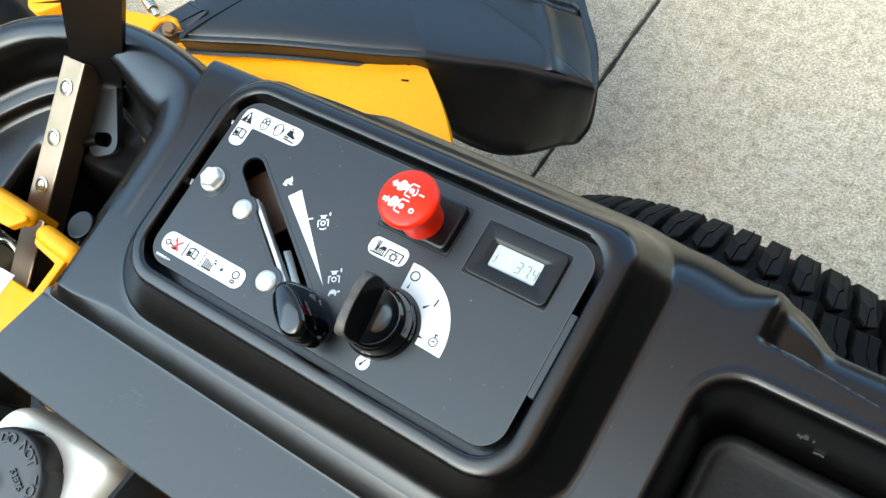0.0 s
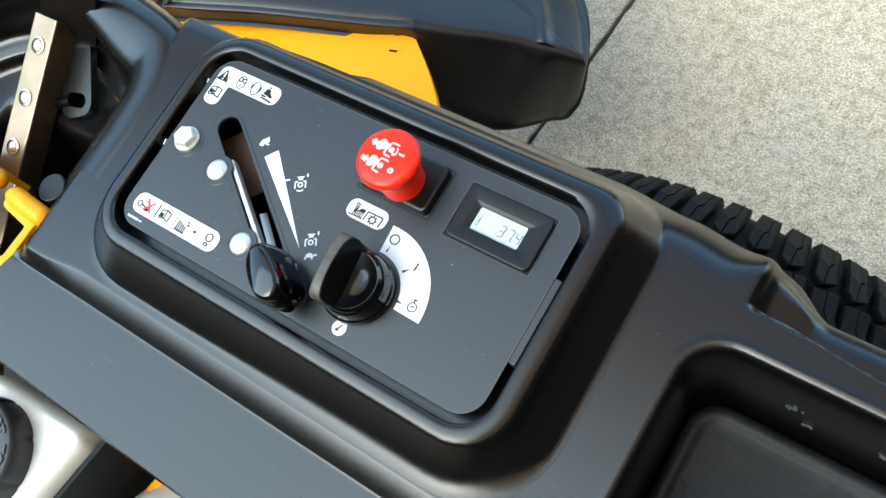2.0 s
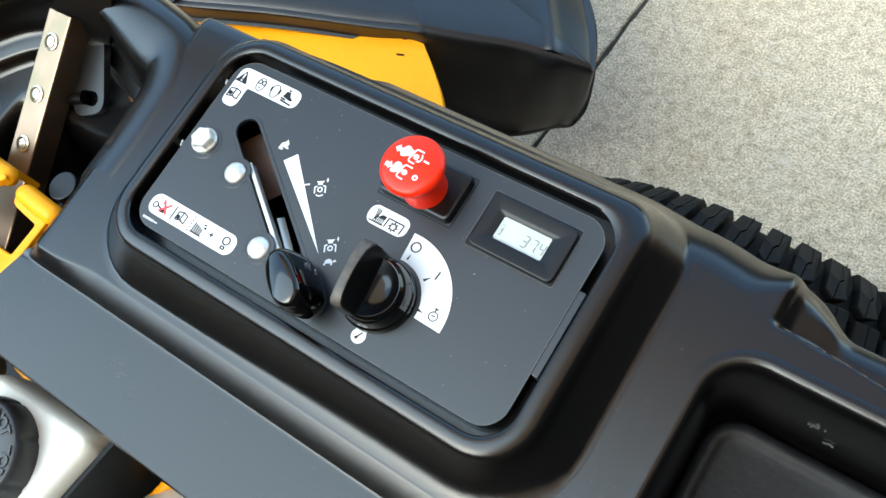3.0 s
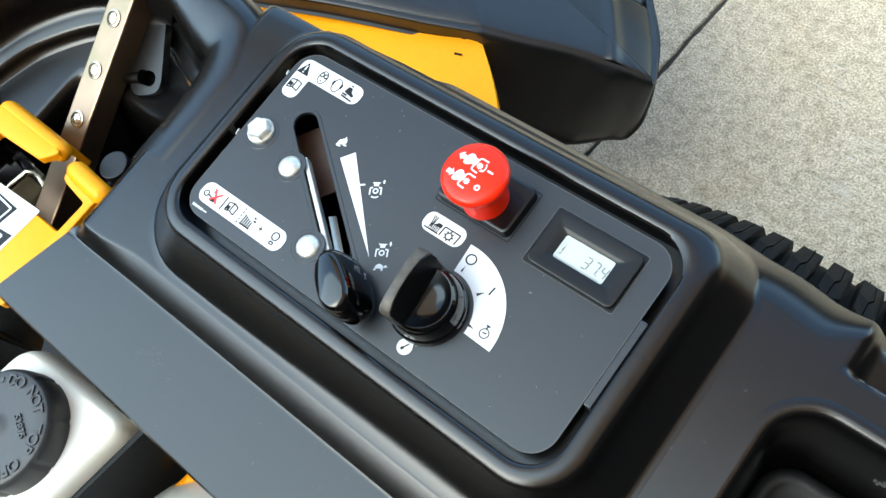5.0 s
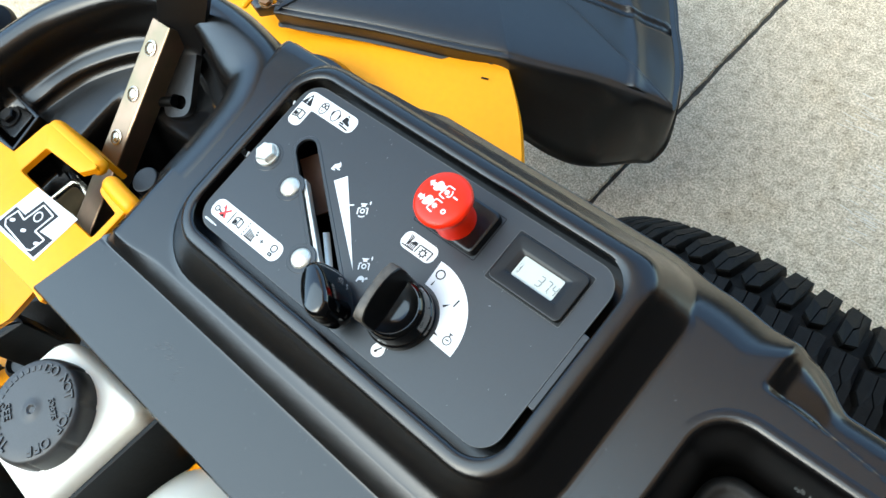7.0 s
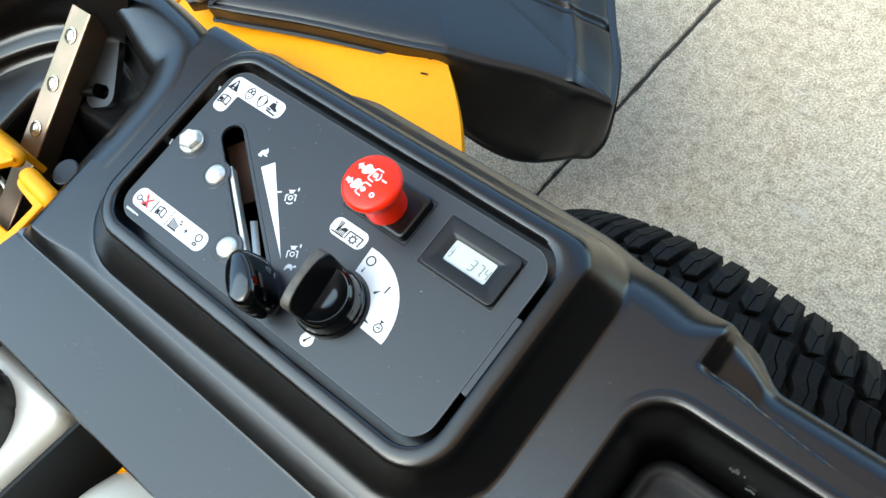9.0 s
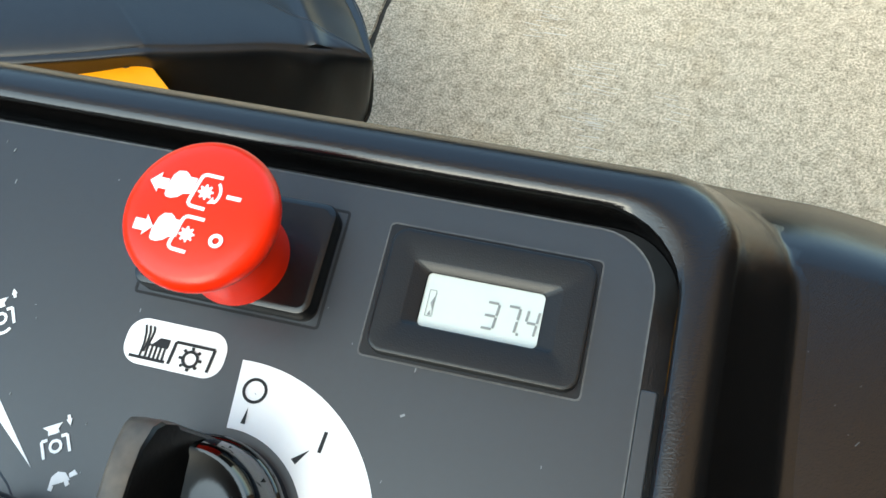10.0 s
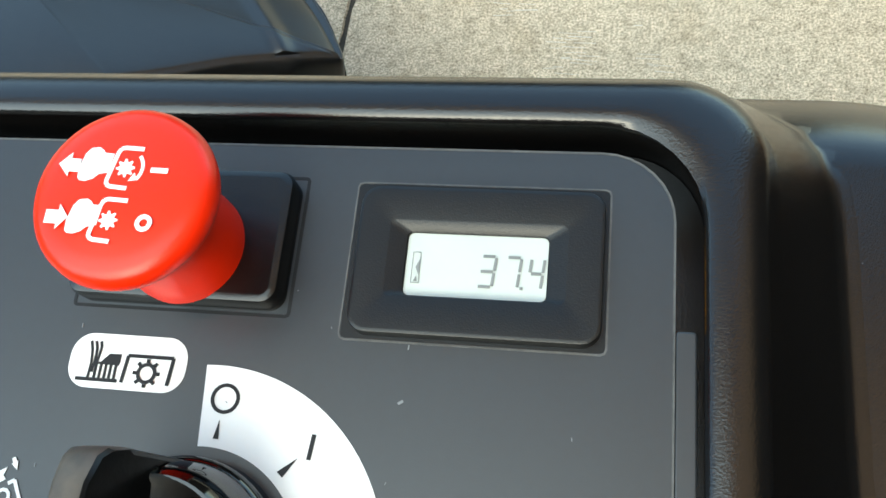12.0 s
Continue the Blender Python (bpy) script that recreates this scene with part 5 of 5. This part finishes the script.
def deck():
    def lift(x):
        return 0.3335 + 0.16 * (-0.353 - x)
    pts = []
    ctrl = [(-0.196, 0.060), (-0.214, 0.140), (-0.240, 0.190), (-0.262, 0.2195), (-0.292, 0.2545), (-0.318, 0.2790), (-0.3405, 0.2975)]
    for i in range(len(ctrl) - 1):
        p0, p1, p2, p3 = [Vector(ctrl[min(max(i + k, 0), len(ctrl) - 1)]) for k in (-1, 0, 1, 2)]
        for k in range(5):
            t = k / 5
            pts.append(tuple(0.5 * (2 * p1 + (p2 - p0) * t + (2 * p0 - 5 * p1 + 4 * p2 - p3) * t * t + (3 * p1 - p0 - 3 * p2 + p3) * t ** 3)))
    pts.append((-0.3445, 0.3010))
    pts += [(-0.3500, 0.3030), (-0.60, 0.235), (-0.795, 0.185), (-0.833, 0.141), (-0.874, 0.082), (-0.90, 0.0), (-0.88, -0.3), (-0.30, -0.3)]
    bm = bmesh.new()
    slab(bm, pts, -0.005, 0, 0.001)
    loft(bm, [flat(pts, -0.004), flat(pts, -0.016), flat(offset(pts, -0.045), -0.060)], cap_last=False)
    for v in bm.verts:
        v.co.z += lift(v.co.x)
    dk = part("mower_deck", bm, YELLOW, mower, "yellow steel cutting deck", smooth=30)
    for a, b, w in (((-0.364, 0.274), (-0.355, 0.2765), 0.0022), ((-0.520, 0.247), (-0.508, 0.2505), 0.002), ((-0.465, 0.262), (-0.455, 0.265), 0.0018)):
        prints("scuff", [line(a, b, w)], lift((a[0] + b[0]) / 2) + 0.0004, DARK, dk, "dark paint scuff", thick=0.0008)
    bm = bmesh.new()
    run = [(-0.3460, 0.3005), (-0.338, 0.2945), (-0.326, 0.2850), (-0.314, 0.2750)]
    loft(bm, [[(x, y, lift(x) - 0.003) for x, y in run], [(x, y - 0.001, lift(x) - 0.005 - 0.050 * (1 - k / 3)) for k, (x, y) in enumerate(run)]], cap_last=False, closed=False)
    part("corner_skirt", bm, YELLOW, dk, "bent down deck skirt at the corner")
    z = 0.430
    hex_bolt("hinge_bolt", (-0.5975, 0.1838, z + 0.010), 0.0068, 0.012, ZINC, dk, axis=(0.55, -0.15, 0.8), washer=0.0085, label="zinc chute hinge nut")
    bm = bmesh.new()
    tube(bm, [(-0.6280, 0.1688, 0.4320), (-0.6292, 0.1818, 0.4320), (-0.6270, 0.1918, 0.4320), (-0.6180, 0.1984, 0.4320), (-0.6073, 0.1981, 0.4320), (-0.5973, 0.1917, 0.4320)], 0.0042, 10, True)
    part("hinge_ear", bm, YELLOW, dk, "bent yellow hinge ear", smooth=60)
    bm = bmesh.new()
    slab(bm, round_poly([(x, y, 0.006) for x, y in [(-0.6301, 0.1763), (-0.6030, 0.1971), (-0.5890, 0.2350), (-0.6256, 0.2393), (-0.6551, 0.1945), (-0.6508, 0.1823)]], 4), 0.400, 0.4165, 0.006)
    part("rubber_flap", bm, CHUTE, dk, "black rubber flap by the hinge")
    a, b = [Vector(p) for p in [(-0.6586, 0.2094, 0.4500), (-0.6248, 0.1944, 0.4500)]]
    bm = bmesh.new()
    pts = []
    side = (b - a).cross(Vector((0, 0, 1))).normalized()
    for k in range(90):
        q = k * 0.62
        pts.append(a + (b - a) * (k / 90) + side * 0.0055 * math.cos(q) + Vector((0, 0, 0.0055 * math.sin(q))))
    tube(bm, pts, 0.0016, 6)
    part("spring", bm, STEEL, dk, "bright coil spring", smooth=60)
    bm = bmesh.new()
    tube(bm, [b - (b - a) * 0.15, b + (b - a) * 0.22], 0.0040, 12, True)
    part("spring_pin", bm, STEEL, dk, "bright spring pin", smooth=60)
    bm = bmesh.new()
    slab(bm, round_poly([(x, y, 0.012) for x, y in [(-0.7968, 0.1345), (-0.7754, 0.1316), (-0.7498, 0.1546), (-0.7520, 0.1730), (-0.8142, 0.1514)]], 5), 0.435, 0.455, 0.004)
    part("deck_bracket", bm, YELLOW, dk, "rounded yellow deck bracket")
    prints("deck_decal", [[(-0.8059, 0.1452), (-0.7917, 0.1613), (-0.7835, 0.1524)]], lift(-0.80) + 0.0006, WHITE, dk, "white deck decal")
    bm = bmesh.new()
    lathe(bm, [(0.105, -0.02), (0.106, 0.02), (0.100, 0.030), (0.06, 0.034)], (-0.502, 0.080, lift(-0.52)), 48)
    part("belt_cover", bm, MOULD, dk, "round black belt cover", smooth=40)


deck()


def front_fittings():
    bm = bmesh.new()
    lathe(bm, [(0.030, -0.10), (0.030, 0.0), (0.026, 0.006), (0.012, 0.008), (0.012, 0.020)], (-0.8219, -0.0428, 0.520), 28, (0.3, 0.2, 0.93))
    part("caster_hub", bm, DARK, mower, "black front caster hub", smooth=40)
    bm = bmesh.new()
    tube(bm, [(-0.8446, -0.1126, 0.500), (-0.8562, -0.1024, 0.510), (-0.8530, -0.0865, 0.520), (-0.8404, -0.0710, 0.525), (-0.8275, -0.0569, 0.525)], 0.0075, 14)
    part("elbow", bm, DARKZINC, mower, "bright bent steel elbow", smooth=60)
    hex_bolt("hub_nut", (-0.8583, -0.0612, 0.530), 0.013, 0.014, ZINC, mower, axis=(0.3, 0.2, 0.93), label="zinc hub nut")

    bm = bmesh.new()
    lathe(bm, [(0.05, -0.055), (0.115, -0.055), (0.133, -0.045), (0.140, -0.025), (0.142, 0.0), (0.140, 0.025), (0.133, 0.045), (0.115, 0.055), (0.05, 0.055)], (-1.228, 0.172, 0.142), 48, (0.3, 0.95, 0))
    part("caster_wheel", bm, RUBBER, mower, "black front caster tyre", smooth=50)


front_fittings()


def catmull(ctrl, steps):
    """A smooth curve through points, as vectors."""
    out = []
    for i in range(len(ctrl) - 1):
        p0, p1, p2, p3 = [Vector(ctrl[min(max(i + k, 0), len(ctrl) - 1)]) for k in (-1, 0, 1, 2)]
        for k in range(steps):
            t = k / steps
            out.append(0.5 * (2 * p1 + (p2 - p0) * t + (2 * p0 - 5 * p1 + 4 * p2 - p3) * t * t + (3 * p1 - p0 - 3 * p2 + p3) * t ** 3))
    return out + [Vector(ctrl[-1])]


def near_path(x, y, path):
    """Distance in plan from points to a path."""
    best = np.full(np.shape(x), 9.0)
    for a, b in zip(path, path[1:]):
        dx, dy = b[0] - a[0], b[1] - a[1]
        t = np.clip(((x - a[0]) * dx + (y - a[1]) * dy) / (dx * dx + dy * dy), 0, 1)
        best = np.minimum(best, np.hypot(x - a[0] - t * dx, y - a[1] - t * dy))
    return best


def chute():
    # the upper edge and, below it, the lower edge: along the deck, down the dark flank, round the open end
    near = [(-0.660, 0.60, 0.360, -0.660, 0.60, 0.330), (-0.648, 0.40, 0.395, -0.648, 0.40, 0.365), (-0.628, 0.250, 0.410, -0.628, 0.250, 0.384), (-0.609, 0.191, 0.414, -0.609, 0.191, 0.390), (-0.590, 0.193, 0.410, -0.590, 0.193, 0.386),
            (-0.500, 0.236, 0.388, -0.500, 0.236, 0.364), (-0.400, 0.279, 0.362, -0.400, 0.279, 0.338), (-0.352, 0.301, 0.350, -0.352, 0.299, 0.326), (-0.338, 0.308, 0.344, -0.340, 0.275, 0.255)]
    flank = [(-0.308, 0.324, 0.328, -0.322, 0.283, 0.205), (-0.262, 0.350, 0.304, -0.294, 0.303, 0.158), (-0.219, 0.368, 0.283, -0.266, 0.326, 0.138), (-0.198, 0.3755, 0.273, -0.236, 0.360, 0.124), (-0.183, 0.380, 0.266, -0.217, 0.379, 0.116)]
    end = [(-0.1765, 0.386, 0.262, -0.2040, 0.392, 0.150), (-0.186, 0.406, 0.257, -0.195, 0.405, 0.215), (-0.213, 0.448, 0.250, -0.214, 0.447, 0.236), (-0.253, 0.497, 0.241, -0.254, 0.496, 0.227), (-0.310, 0.560, 0.240, -0.310, 0.560, 0.225),
           (-0.420, 0.630, 0.270, -0.420, 0.630, 0.25), (-0.640, 0.640, 0.350, -0.640, 0.640, 0.33)]
    pts = catmull(near + flank + end, 20)
    rib = catmull([(-0.340, 0.512), (-0.300, 0.474), (-0.262, 0.430), (-0.222, 0.372), (-0.240, 0.352), (-0.262, 0.332)], 4)
    seam = [(-0.62, 0.345), (-0.447, 0.407), (-0.364, 0.441), (-0.283, 0.473), (-0.245, 0.493)]
    n = len(pts)
    out = []
    for i in range(n):
        d = (pts[min(i + 1, n - 1)].xy - pts[max(i - 1, 0)].xy).normalized()
        out.append(Vector((d.y, -d.x)))
    rings = []
    px, py, pz, lx, ly, lz = np.array([tuple(p) for p in pts]).T
    ox, oy = np.array([tuple(o) for o in out]).T
    for push, s in ((-0.002, 0.04), (0.0022, -0.01), (0.0040, 0.008), (0.0040, 0.030), (0.0022, 0.050), (0.0, 0.07), (0.0, 0.20), (0.0, 0.32), (0.0, 0.44), (0.0, 0.56), (0.0, 0.68), (0.0, 0.80), (0.0, 0.90), (-0.0005, 0.95), (-0.0018, 0.982), (-0.0042, 0.996), (-0.0072, 1.0)):
        x, y, z = lx + (px - lx) * s, ly + (py - ly) * s, lz + (pz - lz) * s
        bulge = push + (0.0034 * np.exp(-(near_path(x, y, rib) / 0.0065) ** 2) if 0.06 < s < 0.97 else 0.0)
        rings.append(np.stack([x + ox * bulge, y + oy * bulge, z], 1).tolist())
    for k in range(1, 90):
        f = 1 - (k / 90) ** 1.15
        x, y = (px - ox * 0.0072) * f - 0.50 * (1 - f), (py - oy * 0.0072) * f + 0.45 * (1 - f)
        z = 0.350 * (1 - f) + pz * f + 0.008 * math.sin(math.pi * (1 - f) ** 0.6)
        z = z + 0.0042 * np.exp(-(near_path(x, y, rib) / 0.0070) ** 2) - 0.0065 * smooth(0.0095, 0.0030, near_path(x, y, seam))
        rings.append(np.stack([x, y, z], 1).tolist())
    bm = bmesh.new()
    loft(bm, rings, closed=False, cap_last=True)
    part("discharge_chute", bm, CHUTE, mower, "black rubber discharge chute with a raised rib and a seam", smooth=40)


chute()


def rear_wheel():
    R, xc, y0, y1 = 0.2450, 0.080, -0.010, 0.2065
    c = Vector((xc, 0, R + 0.006))
    wheel = new("rear_wheel")
    wheel.parent = mower
    tagged(wheel, "black treaded rear drive wheel")
    yc, hw = (y0 + y1) / 2, (y1 - y0) / 2
    bm = bmesh.new()
    prof = []
    for k in range(25):
        a = radians(-100 + 200 * k / 24)
        w, r = hw * math.sin(a), 0.0
        edge = abs(w / hw)
        prof.append((max(0.13, R - 0.010 - 0.030 * edge ** 5 - (0.09 * max(0, abs(a) - radians(70)) / radians(30))), w))
    lathe(bm, prof, (c.x, yc, c.z), 96, (0, 1, 0))
    part("tyre", bm, RUBBER, wheel, "black rubber tyre body", smooth=60)
    bm = bmesh.new()
    lathe(bm, [(0.12, -0.07), (0.13, -0.06), (0.10, 0.0), (0.12, 0.06), (0.13, 0.085), (0.115, 0.08), (0.04, 0.05)], (c.x, yc, c.z), 40, (0, 1, 0))
    part("rim", bm, YELLOW, wheel, "yellow steel wheel rim", smooth=40)

    def lug(poly, tall):
        """A tread block, laid on the tyre round the wheel's axis; poly: angle in degrees, place across from -1 to 1."""
        bm = bmesh.new()
        rings = []
        for h, s in ((-0.006, 1.03), (tall - 0.0015, 1.0), (tall, 0.94)):
            ca = sum(p[0] for p in poly) / len(poly)
            cw = sum(p[1] for p in poly) / len(poly)
            ring = []
            for a, w in poly:
                a, w = 0.74 * (ca + (a - ca) * s), cw + (w - cw) * s
                r = R - 0.010 - 0.030 * min(1, abs(w)) ** 5 + h
                ring.append((r * math.sin(radians(a)), w * hw, r * math.cos(radians(a))))
            rings.append(ring)
        loft(bm, rings, cap_first=True)
        bmesh.ops.recalc_face_normals(bm, faces=bm.faces[:])
        me = bpy.data.meshes.new("tread_block")
        bm.to_mesh(me)
        bm.free()
        me.materials.append(RUBBER)
        return me
    step = 360 / 57

    def halves(poly_a, poly_b):
        a, b = lug(poly_a, 0.0112), lug(poly_b, 0.0108)
        bm = bmesh.new()
        bm.from_mesh(a)
        bm.from_mesh(b)
        me = bpy.data.meshes.new("tread_block")
        bm.to_mesh(me)
        bm.free()
        me.materials.append(RUBBER)
        return me
    shoulder = ([(-3.3, 0.68), (-0.9, 0.63), (-0.7, 0.78), (0.4, 0.82), (0.3, 0.98), (-3.0, 0.98), (-3.5, 0.82)], [(-0.72, 0.63), (2.3, 0.67), (3.1, 0.80), (2.7, 0.98), (0.42, 0.98), (0.52, 0.81), (-0.55, 0.77)])
    bar = ([(-4.4, 0.58), (-1.2, 0.60), (-0.4, 0.46), (1.6, 0.39), (2.4, 0.20), (-0.6, 0.16), (-1.2, 0.34), (-3.4, 0.41)], [(-1.02, 0.60), (2.0, 0.615), (2.7, 0.46), (4.1, 0.40), (5.0, 0.22), (2.6, 0.20), (1.78, 0.395), (-0.22, 0.465)])
    kinds = [halves(*shoulder), halves(*bar), halves(*[[(a + 3.2, -w) for a, w in reversed(poly)] for poly in bar])]
    for k in range(57):
        for q, me in enumerate(kinds):
            ob = new("tread_block", me)
            ob.parent = wheel
            ob.matrix_basis = Matrix.Translation((c.x, yc, c.z)) @ Matrix.Rotation(radians(step * k + (1.4 if q else 0)), 4, "Y")
    # moulding whiskers on the shoulder
    rng = random.Random(11)
    for k in range(9):
        a = radians(-45 + 11.25 * k + rng.uniform(-3, 3))
        r = R - 0.036
        p = Vector((c.x + r * math.sin(a), yc + hw * 0.955, c.z + r * math.cos(a)))
        bm = bmesh.new()
        tube(bm, [p, p + Vector((math.sin(a) * 0.004, 0.004, math.cos(a) * 0.004)), p + Vector((math.sin(a) * 0.006, 0.005, math.cos(a) * 0.006))], 0.0006, 5)
        part("whisker", bm, RUBBER, wheel)


rear_wheel()
